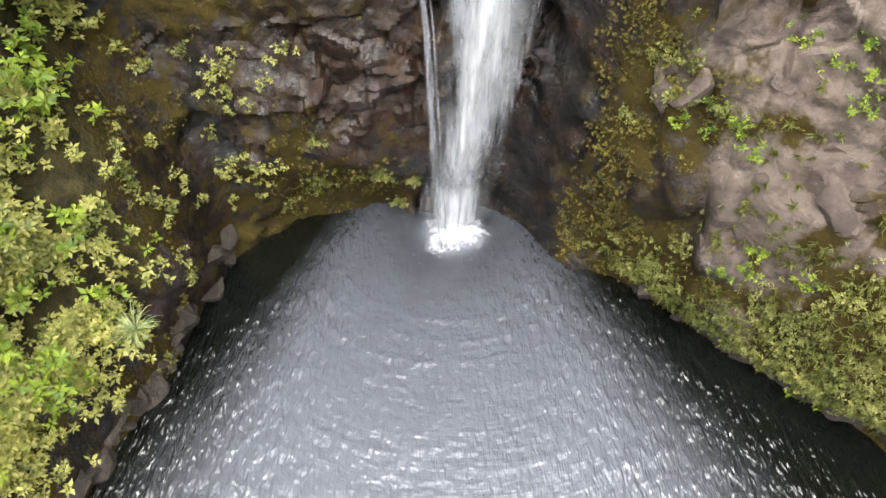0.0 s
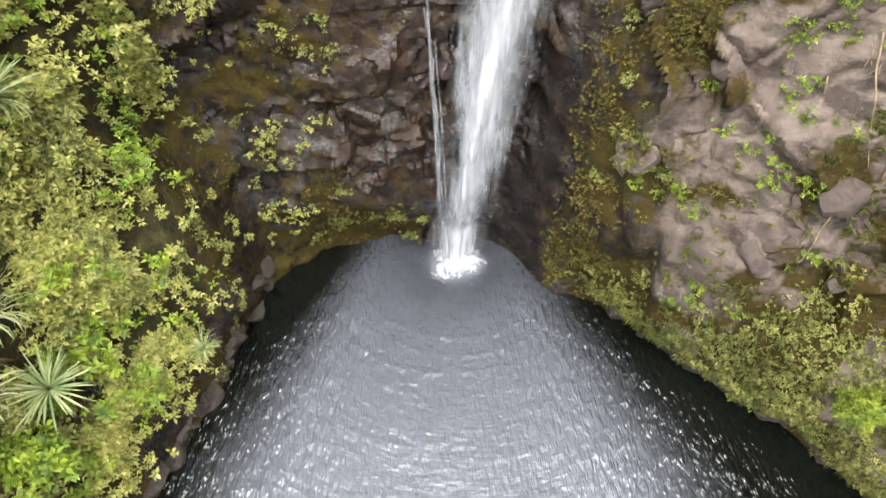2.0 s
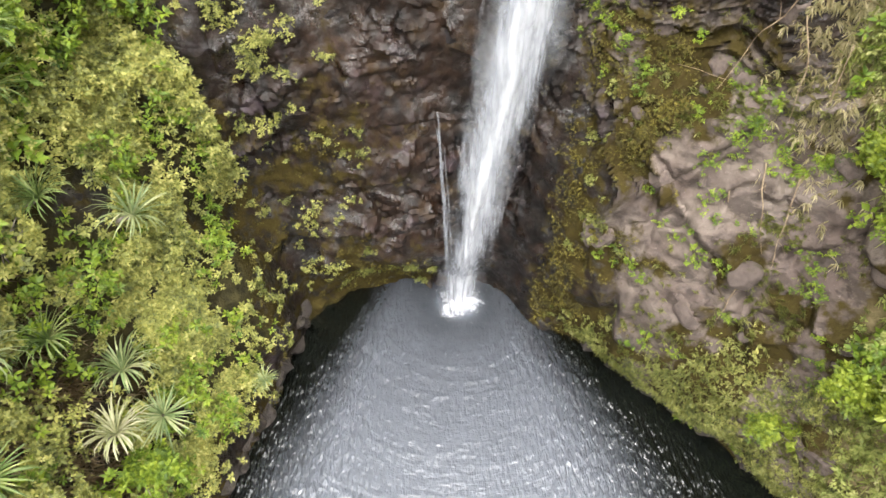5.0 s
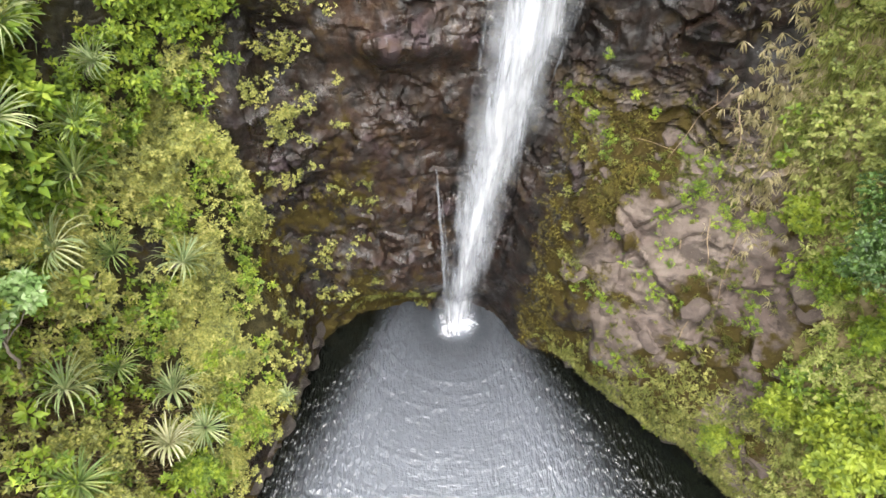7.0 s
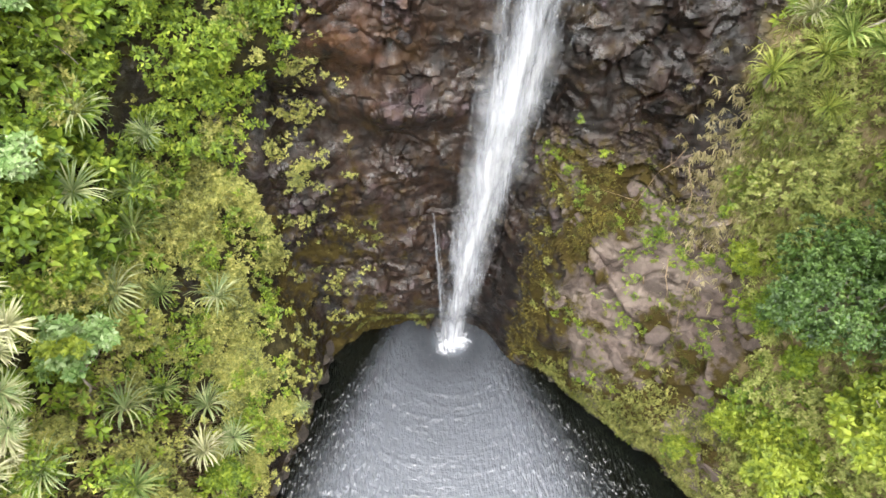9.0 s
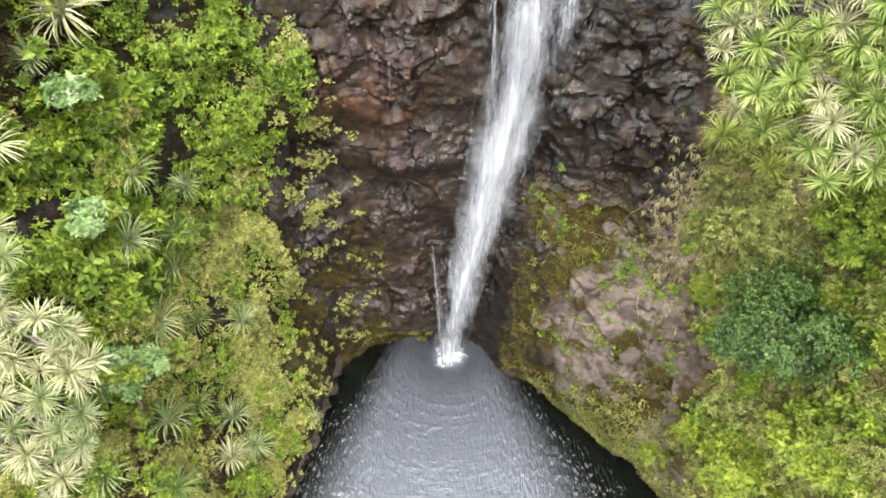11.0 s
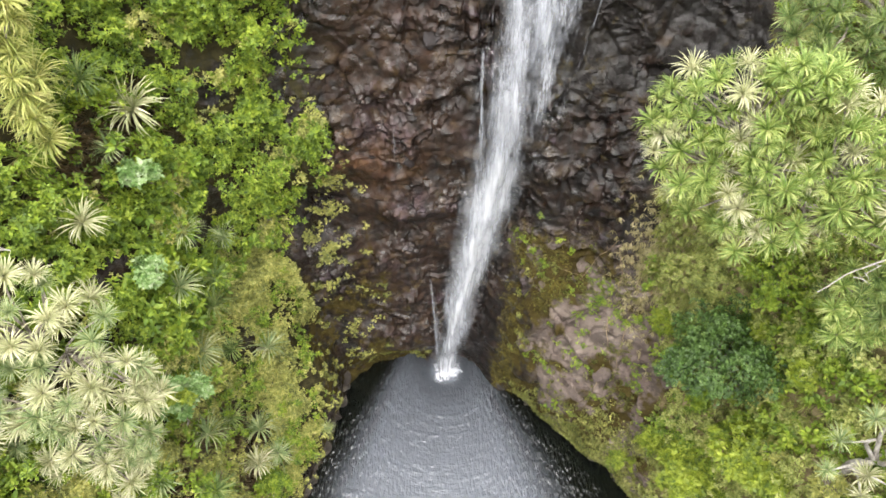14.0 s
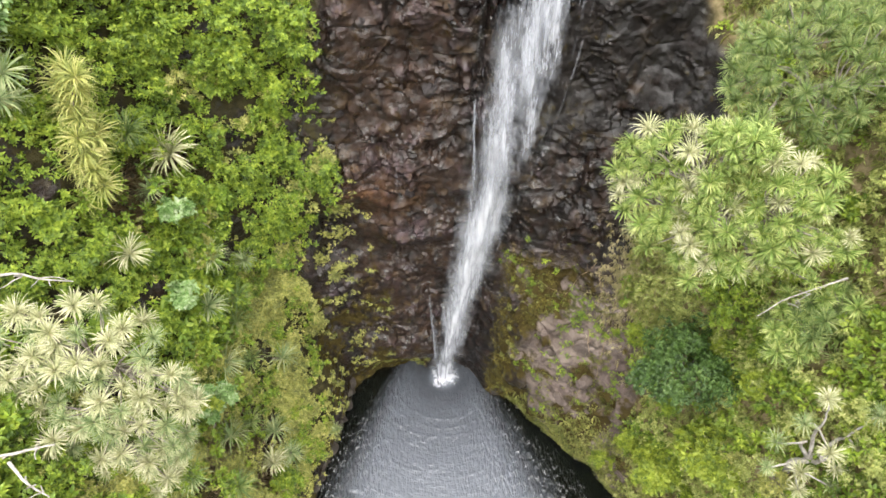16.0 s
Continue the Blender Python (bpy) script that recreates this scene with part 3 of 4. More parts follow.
me = grid_mesh("pool", np.stack([A, C, wave], 1), len(wx), len(wy))
paint(me, "stirred", stir)
paint(me, "flank", bump(np.maximum(away - 0.90, 0), 0.25) * (0.2 + 0.8 * step(away - 0.55, 0.45)) * step(r - 1.6, 1.5))
paint(me, "outward", r)
paint(me, "sideways", aim * 6)
# the sky's reflection between the cliffs, painted as a pale widening column
sky_reflection = bump(np.maximum(r - 9.5, 0), 4.5) * bump(np.maximum(away - 0.52, 0), 0.30) * (0.33 + 0.13 * step(r - 5.5, 4)) * step(r - 1.2, 3)
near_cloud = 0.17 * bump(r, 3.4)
paint(me, "bubbles_and_sky", np.clip(0.9 * bump(r, 0.7) + np.maximum(sky_reflection, near_cloud), 0, 1))
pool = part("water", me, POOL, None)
tagged(pool, "dark rippled plunge pool, clouded at the plunge, pale sky reflection painted in", "pool", kind="structure")


# ---- the waterfall ----
def fall_line(h):
    """The fall's middle, its wall and its width at a height."""
    cx = 0.26 + 0.020 * h + 0.135 * softplus(h - 3.5, 1.5) - 0.01 * softplus(h - 15, 2) + 0.25 * step(h - 19.5, 3)
    cy = back_wall(cx, h) - 0.35 + 0.2 * bump(h, 2) - 0.25 * step(h - 6, 3)
    cy = cy - 0.35 * step(h - 18, 3)
    wide = 1.5 + 0.2 * step(h - 4.5, 4) + 0.60 * step(h - 14.5, 4) + 0.75 * step(h - 18, 3) + 0.45 * step(h - 22, 3) 
    return cx, np.minimum(cy, 13.15), wide


def sheet(name, across, lo, hi, push, bulge, scale, seed, material, parent, label=""):
    """A curtain of falling water: a bowed, ragged sheet with edges that thin out."""
    hs = np.linspace(lo, hi, int((hi - lo) / 0.12))
    S, H = np.meshgrid(np.linspace(-1, 1, across), hs, indexing="ij")
    S, H = S.ravel(), H.ravel()
    cx, cy, wide = fall_line(H)
    px = cx + S * wide * 0.5 * scale + 0.10 * layered(H * 0.5, S, 0 * S, 1.2, 2, seed)
    py = cy - push - bulge * (1 - S * S) + 0.10 * layered(px * 3, 0 * S, H * 0.5, 1.0, 3, seed + 3)
    me = grid_mesh(name, np.stack([px, py, H], 1), across, len(hs))
    ragged = layered(px * 1.5, 0 * S, H * 0.25, 1.0, 3, seed + 5)
    paint(me, "core", np.clip(1.02 - 0.75 * np.abs(S) ** 1.7 + 0.28 * ragged, 0, 1.2) * step(H - lo - 0.05, 0.3) - 0.26 * step(H - 17, 3) - 0.08 * step(8 - H, 4) - 0.05)
    return part(name, me, material, parent, label)


def strand(line, wide, seed):
    """One thread of water along places from the top down, a flattened tapered rod."""
    n = len(line)
    t = np.linspace(0, 1, n)
    half = wide * (0.35 + 0.65 * np.sin(np.pi * np.clip(t * 0.9 + 0.08, 0, 1))) * (1 + 0.4 * value_noise(t * 14, 0 * t, 0 * t, seed))
    side, front = np.array((1.0, 0.15, 0)), np.array((0, -1.0, 0))
    V = np.concatenate([line - side * half[:, None], line + front * half[:, None] * 0.5, line + side * half[:, None], line - front * half[:, None] * 0.4])
    i = np.arange(n - 1)
    F = np.concatenate([np.stack([a * n + i, b * n + i, b * n + i + 1, a * n + i + 1], 1) for a, b in ((0, 1), (1, 2), (2, 3), (3, 0))])
    return V, F


def strands(name, count, lo, hi, spread, seed, wide, material, parent, label=""):
    rnd = random.Random(seed)
    chunks = []
    for n in range(count):
        top = rnd.uniform(lo + 1.5, hi)
        end = max(lo, top - rnd.uniform(1.5, 6))
        h = np.linspace(top, end, 22)
        s = max(-1.15, min(1.15, rnd.gauss(0, spread)))
        cx, cy, w = fall_line(h)
        px = cx + s * w * 0.5 + (0.10 * s) * np.linspace(0, 1, 22) + 0.05 * value_noise(h * 0.8, 0 * h + n, 0 * h, seed)
        py = cy - 0.20 - 0.25 * rnd.random() * (1 - min(1, s * s))
        chunks.append(strand(np.stack([px, py, h], 1), wide * rnd.uniform(0.4, 1.3), n))
    me = joined(name, chunks)
    paint(me, "core", np.full(len(me.vertices), 0.5))
    return tagged(part(name, me, material, parent, label), kind="stuff")


def trickle(name, at, lo, hi, wide, parent, lean=0.0, threads=3, seed=0):
    chunks = []
    rnd = random.Random(seed)
    for n in range(threads):
        h = np.linspace(hi - rnd.random() * 0.3 * (hi - lo), lo, 26)
        px = at + lean * (hi - h) + rnd.gauss(0, wide * 1.2) + 0.05 * value_noise(h * 1.1, 0 * h + n, 0 * h, seed)
        py = np.minimum(back_wall(px, h), 13.0) - 0.75 - 0.1 * rnd.random()
        chunks.append(strand(np.stack([px, py, h], 1), wide * rnd.uniform(0.5, 1.2), n + seed))
    me = joined(name, chunks)
    paint(me, "core", np.full(len(me.vertices), 0.62 if wide > 0.03 else 0.45))
    return part(name, me, STRAND, parent)


waterfall = new("waterfall")
waterfall.location = (0, 0, 0)
tagged(waterfall, "tall white waterfall streaming down a dark cliff", "waterfall")
sheet("back_curtain", 30, 0.0, 31, 0.02, 0.10, 1.25, 71, STRAND, waterfall)
sheet("curtain", 30, 0.0, 31, 0.12, 0.22, 1.0, 81, CURTAIN, waterfall, "dense white curtain of water")
sheet("front_curtain", 24, 0.0, 31, 0.30, 0.25, 0.42, 91, CURTAIN, waterfall)
strands("white_threads", 46, 0.0, 30, 0.5, 5, 0.024, STRAND, waterfall)
strands("edge_threads", 40, 0.0, 30, 0.85, 15, 0.015, STRAND, waterfall)
strands("upper_threads", 60, 12.0, 31, 0.9, 25, 0.024, STRAND, waterfall)
trickle("side_stream", -0.50, 0.0, 9.8, 0.040, waterfall, 0.045, 5, 3)
trickle("right_stream", 1.35, 0.0, 6.5, 0.026, waterfall, -0.05, 4, 7)
trickle("upper_stream", 4.3, 20.5, 29, 0.06, waterfall, -0.03, 5, 9)
trickle("upper_side_stream", 1.55, 16.8, 22.5, 0.045, waterfall, 0.03, 4, 12)
trickle("wall_trickle", -1.85, 14.3, 19.5, 0.024, waterfall, 0.01, 4, 21)
trickle("wall_trickle", -0.15, 14.2, 17.5, 0.012, waterfall, 0.0, 2, 22)
sheet("mist", 16, 0.3, 31, -0.05, 0.25, 1.55, 101, MIST, waterfall, "thin drifting spray beside the fall")


def foam():
    """The white boil where the fall strikes the pool: a lumpy mound and thrown drops."""
    n, rings = 64, 16
    a, q = np.meshgrid(np.linspace(0, 2 * np.pi, n), np.linspace(0, 1, rings), indexing="ij")
    a, q = a.ravel(), q.ravel()
    far = 1.2 * q * (1 + 0.25 * layered(np.cos(a) * 2, np.sin(a) * 2, 0 * a, 1.0, 3, 99))
    px, py = PLUNGE[0] + far * np.cos(a), PLUNGE[1] + far * 0.9 * np.sin(a)
    lump = layered(px, py, 0 * px, 0.35, 3, 98)
    pz = 0.02 + (0.42 + 0.2 * lump) * (1 - q) ** 0.8 * (1 - 0.5 * q) - 0.05 * q
    me = grid_mesh("foam", np.stack([px, py, pz], 1), n, rings)
    paint(me, "core", 1.35 * (1 - q) ** 0.55 + 0.05)
    return me


def drops(count, seed):
    rnd = np.random.default_rng(seed)
    a, d, h = rnd.uniform(0, 6.28, count), np.abs(rnd.normal(0, 0.6, count)), np.abs(rnd.normal(0, 0.35, count))
    at = np.stack([PLUNGE[0] + d * np.cos(a), PLUNGE[1] - 0.1 + d * np.sin(a), 0.05 + h * np.exp(-d)], 1)
    oct_v = np.array([(1, 0, 0), (-1, 0, 0), (0, 1, 0), (0, -1, 0), (0, 0, 1), (0, 0, -1)], float)
    oct_f = np.array([(0, 2, 4), (2, 1, 4), (1, 3, 4), (3, 0, 4), (2, 0, 5), (1, 2, 5), (3, 1, 5), (0, 3, 5)])
    size = rnd.uniform(0.003, 0.008, count)
    V = (at[:, None] + oct_v[None] * size[:, None, None]).reshape(-1, 3)
    F = (oct_f[None] + 6 * np.arange(count)[:, None, None]).reshape(-1, 3)
    me = faces_mesh("spray", V, F)
    paint(me, "core", np.full(len(V), 1.0))
    return me


part("foam", foam(), CURTAIN, waterfall, "boiling white foam on the pool")
tagged(part("spray", drops(700, 4), STRAND, waterfall), kind="stuff")


# ---- loose and jutting blocks of the cliff ----
def block_mesh(name, seed, flat=0.7):
    """A broken basalt block: a ball cut flat by many planes, its edges worn and its faces pitted."""
    rnd = random.Random(seed)
    bm = bmesh.new()
    bmesh.ops.create_icosphere(bm, subdivisions=4, radius=1.0)
    P = np.array([v.co for v in bm.verts])
    for n in range(13):
        cut = np.array([rnd.gauss(0, 1) for k in range(3)])
        cut /= np.linalg.norm(cut)
        P = P - np.maximum(P @ cut - rnd.uniform(0.45, 0.75), 0)[:, None] * cut
    P = P * (1 + 0.07 * layered(*P.T, 0.5, 3, seed))[:, None] * (1.0, 0.9, flat)
    for v, p in zip(bm.verts, P):
        v.co = p
    me = bpy.data.meshes.new(name)
    bm.to_mesh(me)
    bm.free()
    me.polygons.foreach_set("use_smooth", np.full(len(me.polygons), True))
    me.set_sharp_from_angle(angle=radians(30))
    return me


dark_blocks = [block_mesh("rock", 200 + n, 0.55 + 0.06 * (n % 6)) for n in range(8)]
dry_blocks = [block_mesh("rock", 300 + n, 0.55 + 0.06 * (n % 6)) for n in range(8)]
for me in dark_blocks:
    me.materials.append(DARK_STONE)
for me in dry_blocks:
    me.materials.append(DRY_STONE)


def lay_blocks(meshes, weight, count, least, most, seed):
    rnd = random.Random(seed)
    for n in places(weight, count):
        s = least * (most / least) ** (rnd.random() ** 1.8)
        at = Vector(V_final[n]) - Vector(normal[n]) * 0.42 * s
        turn = Vector(normal[n]).to_track_quat("Z", "Y").to_matrix().to_4x4() @ pose(0, 0, 0, rnd.gauss(0, 14), rnd.gauss(0, 14), rnd.uniform(0, 360))
        part("rock", rnd.choice(meshes), None, cliff, m=Matrix.Translation(at) @ turn @ Matrix.Diagonal((s * rnd.uniform(0.8, 1.3), s, s, 1)))


V_final = V
bare = (1 - grown) * (1 - grassy) * (z > 0.1) * (z < 26)


# ---- what grows: leaves, shrubs, grass ----
def leaves(at, out, long, wide, droop, rnd, axis=None):
    """Folded pointed leaves at places, along directions: places and triangles of all."""
    n = len(at)
    out = out / (np.linalg.norm(out, axis=1, keepdims=True) + 1e-9)
    side = np.cross(out, rnd.normal(0, 0.35, (n, 3)) + ((0, 0, 1.0) if axis is None else axis))
    side /= np.linalg.norm(side, axis=1, keepdims=True) + 1e-9
    up = np.cross(side, out)
    long, wide = np.asarray(long)[:, None] * np.ones((n, 1)), np.asarray(wide)[:, None] * np.ones((n, 1))
    mid = at + out * long * 0.45
    tip = at + out * long - up * long * np.asarray(droop)[:, None]
    V = np.stack([at, mid + side * wide * 0.5 + up * wide * 0.14, tip, mid - side * wide * 0.5 + up * wide * 0.14], 1).reshape(-1, 3)
    F = np.array([(0, 1, 2), (0, 2, 3)])
    return V, (F[None] + 4 * np.arange(n)[:, None, None]).reshape(-1, 3)


def foliage(at, facing, per, spread, long, rnd, wide=0.5, lift=0.5, star=6):
    """Sprigs round each place, spread out and up; each sprig is a whorl of leaves open to the light."""
    sprigs = max(1, round(per / star))
    n = len(at) * sprigs
    P, N_ = np.repeat(at, sprigs, 0), np.repeat(facing, sprigs, 0)
    way = rnd.normal(0, 1, (n, 3)) + N_ * 0.5 + (0, 0, lift)
    way /= np.linalg.norm(way, axis=1, keepdims=True)
    P = P + way * (spread * rnd.uniform(0.15, 1.0, (n, 1)) ** 0.7)
    axis = way * 0.45 + N_ * 0.35 + (0, -0.15, 0.75) + rnd.normal(0, 0.22, (n, 3))
    axis /= np.linalg.norm(axis, axis=1, keepdims=True)
    a = np.cross(axis, (1.0, 0, 0))
    a /= np.linalg.norm(a, axis=1, keepdims=True) + 1e-9
    b = np.cross(axis, a)
    size = np.repeat(rnd.uniform(0.6, 1.25, n), star)
    turn = np.repeat(rnd.uniform(0, 6.28, n), star) + np.tile(np.arange(star) * 6.283 / star, n) + rnd.normal(0, 0.22, n * star)
    P, axis, a, b = (np.repeat(q, star, 0) for q in (P, axis, a, b))
    rise = rnd.uniform(0.0, 0.75, n * star)
    out = np.cos(rise)[:, None] * (np.cos(turn)[:, None] * a + np.sin(turn)[:, None] * b) + np.sin(rise)[:, None] * axis
    l = long * size * rnd.uniform(0.7, 1.2, n * star)
    return leaves(P + out * (0.12 * l)[:, None], out, l, l * wide * rnd.uniform(0.8, 1.2, n * star), rnd.uniform(0.0, 0.35, n * star), rnd, axis)


def cover(name, weight, count, per, spread, long, material, label, seed, tall=0.35, wide=0.5, tuft=1):
    """Sprigs over the sheet as often as the weight says, in tufts of so many."""
    rnd = np.random.default_rng(seed)
    i = np.repeat(places(weight, count // tuft), tuft)
    at, facing = V_final[i], normal[i]
    if tuft > 1:
        slide = rnd.normal(0, 0.10, at.shape) * (1.3, 1.0, 0.8)
        at = at + slide - facing * (slide * facing).sum(1, keepdims=True)
    mound = np.clip(0.5 + 0.9 * layered(*at.T, 1.1, 2, seed) + 0.75 * layered(*at.T, 0.55, 2, seed + 7), 0.0, 1.8)
    held = mound > 0.12
    at, facing, mound = at[held], facing[held], mound[held]
    at = at + rnd.normal(0, 0.05, at.shape) + (facing * 0.75 + (0, 0, 0.45)) * (tall * mound * rnd.uniform(0.25, 1.0, len(at)))[:, None]
    me = faces_mesh(name, *foliage(at, facing, per, spread, long, rnd, wide))
    return tagged(part(name, me, material, None), label, "ground cover", kind="stuff")


def blades(name, weight, count, per, long, material, label, seed, hang=0.5, lay=0.0):
    """Tufts of grass that lean out and hang."""
    rnd = np.random.default_rng(seed)
    i = places(weight, count)
    at = np.repeat(V_final[i] + rnd.normal(0, 0.04, (count, 3)), per, 0)
    n = len(at)
    way = np.repeat(normal[i], per, 0) * (0.7 - 0.35 * lay) + rnd.normal(0, 0.55 - 0.1 * lay, (n, 3)) + (0, 0, 0.5 - 1.1 * lay)
    l = long * rnd.uniform(0.5, 1.3, n)
    me = faces_mesh(name, *leaves(at, way, l, rnd.uniform(0.012, 0.026, n), rnd.uniform(0.2, 0.9, n) * hang, rnd))
    return tagged(part(name, me, material, None), label, "grass", kind="stuff")


west, easts = x < 0, x > 2
patchy = np.clip(0.5 + 0.8 * layered(x, y, z, 2.6, 3, 141), 0, 1)
high = step(z - 14.5 + 3 * layered(x, y, z, 3.0, 2, 142) + 4.0 * step(-9.6 - x, 0.8), 2)
small_patch = step(layered(x, y, z, 0.9, 2, 148) - 0.1, 0.2)
lushness = np.clip(high * 0.9 + 0.35 * patchy + 0.4 * small_patch - 0.12, 0, 1)
thin = np.clip(0.55 + 1.3 * layered(x, y, z, 1.5, 3, 146), 0.06, 1)
cover("shrub_cover", grown * west * (1 - lushness) * thin, 18500, 12, 0.17, 0.124, SHRUB, "yellow-green small-leaved shrubs matted over the slope", 501, 0.75)
cover("lush_cover", grown * west * lushness * np.maximum(thin, 0.5), 14500, 12, 0.25, 0.165, LUSH, "fresh green leafy thicket on the upper slope", 502, 1.25)
cover("broad_leaf_cover", grown * west * bump(z - 15.0, 2.8) * step(-9.5 - x, 0.6) * np.clip(0.4 + layered(x, y, z, 2.0, 2, 147), 0, 1), 1500, 12, 0.25, 0.30, BROAD, "broad-leaved fresh green bushes on the slope", 514, 1.1)
cover("slope_cover", grown * easts * np.clip(0.35 + 1.6 * layered(x, y, z, 1.3, 3, 145), 0.25, 1), 13500, 12, 0.20, 0.130, LIGHT_SHRUB, "olive and yellow-green low shrubs on the slope", 503, 0.7)
cover("slope_thicket", grown * easts * np.clip(patchy - 0.3, 0, 1) * (z > 6), 2200, 12, 0.26, 0.22, LUSH, "green thicket among the trees", 504, 0.7)
cover("lip_cover", fringe(x, y, z) + 0.6 * grown * easts * (z < 4), 7500, 6, 0.07, 0.065, LIP, "low olive plants on the mossy lip", 505, 0.10)
lip_patch = np.clip(0.2 + 1.4 * layered(x, y, z, 1.0, 3, 154), 0, 1)
cover("lip_herbs", (fringe(x, y, z) + 0.5 * grown * easts * (z < 4)) * lip_patch, 5200, 6, 0.06, 0.060, SHRUB, "small fresh green herbs on the mossy lip", 516, 0.14, tuft=8)
blades("lip_grass", fringe(x, y, z) + 0.25 * grown * easts, 4200, 8, 0.17, LIP, "olive grass hanging over the pool's rim", 506, 0.8)
ledge = bare * np.clip(mossy - 0.30, 0, 1) * (0.15 + np.clip(layered(x, y, z, 1.2, 3, 150), 0, 1)) ** 1.5
cover("ledge_plants", ledge * (x < 5.5), 1700, 6, 0.05, 0.075, LIP, "sprigs of small plants on the mossy ledges", 507, 0.10, tuft=22)
mossy_bank = bare * (0.25 + 0.75 * step(x - 1, 1)) * np.clip(mossy - 0.34, 0, 1) * (z < 13)
cover("moss_tufts", mossy_bank * (x < 6), 11000, 6, 0.035, 0.045, MOSS, "olive moss in tufts on the wet rock", 515, 0.06, tuft=9)
cover("crack_plants", bare * dry * np.clip(layered(x, y, z, 1.1, 3, 151) + 0.15, 0, 1) ** 2, 2000, 6, 0.05, 0.075, LUSH, "fresh green sprigs in the cracks of the rock", 508, 0.14, tuft=16)
blades("crack_grass", bare * dry * np.clip(layered(x, y, z, 1.4, 3, 152) + 0.15, 0, 1) ** 2, 600, 14, 0.15, LIP, "olive grass in the cracks of the rock", 509, 0.7)
wall_edge = (1 - grown) * (x < -3) * np.clip(layered(x, y, z, 0.9, 3, 153), 0, 1) * (bump(x + 5.7, 1.9) * bump(z - 12.5, 4.5) + 0.7 * bump(x + 5.0, 1.2) * bump(z - 4.5, 2.2))
cover("wall_shrubs", wall_edge, 2000, 6, 0.06, 0.085, SHRUB, "yellow-green shrubs clinging to the wet wall", 512, 0.2, tuft=9)
dry_slope = grown * (bump(x - 9.6, 1.6) * bump(z - 13.0, 4.0) + 0.25)
blades("slope_grass", dry_slope * easts, 3000, 11, 0.40, GRASS, "dry olive grass hanging down the slope", 510, 0.5, 1.0)
blades("straw_grass", easts * (bump(x - 9.1, 0.8) * bump(z - 12.6, 2.4) + 0.6 * bump(x - 10.6, 1.0) * bump(z - 14.0, 1.5)), 750, 12, 0.28, STRAW, "pale dry straw grass hanging over the rock", 513, 0.5, 1.0)
blades("leaf_litter", west * (y < 6) * (z > 2.5) * (z < 11) * (0.15 + bump(y - 3.6, 1.4)) * near + 1.5 * west * bump(y - 3.2, 0.9) * bump(z - 8.2, 1.2) + 2.5 * west * bump(x + 11.2, 0.9) * bump(z - 20.3, 1.0), 1300, 9, 0.34, LITTER, "dead brown leaves and stems on the bank", 511, 0.8)


def tube(line, radii, sides=7):
    """A bent tapering rod along places."""
    line, radii = np.asarray(line, float), np.asarray(radii, float)
    n = len(line)
    along = np.gradient(line, axis=0)
    along /= np.linalg.norm(along, axis=1, keepdims=True) + 1e-9
    ref = np.where(np.abs(along[:, 2:3]) > 0.9, (1.0, 0, 0), (0, 0, 1.0))
    a = np.cross(along, ref)
    a /= np.linalg.norm(a, axis=1, keepdims=True) + 1e-9
    b = np.cross(along, a)
    q = np.linspace(0, 2 * np.pi, sides, endpoint=False)
    V = (line[:, None] + radii[:, None, None] * (np.cos(q)[None, :, None] * a[:, None] + np.sin(q)[None, :, None] * b[:, None])).reshape(-1, 3)
    i, j = (g.ravel() for g in np.meshgrid(np.arange(n - 1), np.arange(sides), indexing="ij"))
    k = (j + 1) % sides
    return V, np.stack([i * sides + j, i * sides + k, (i + 1) * sides + k, (i + 1) * sides + j], 1)


def limb(start, end, r0, r1, seed, sag=0.12, n=9):
    t = np.linspace(0, 1, n)[:, None]
    start, end = np.asarray(start, float), np.asarray(end, float)
    far = np.linalg.norm(end - start)
    bow = np.sin(np.pi * t) * far * sag * np.array((math.sin(seed * 2.1), math.cos(seed * 1.7), 0.6))
    kink = np.stack([value_noise(t[:, 0] * 4, 0 * t[:, 0] + seed, 0 * t[:, 0], 7 + k) for k in range(3)], 1) * far * 0.03 * np.sin(np.pi * t)
    return tube(start + (end - start) * t + bow + kink, np.linspace(r0, r1, n))


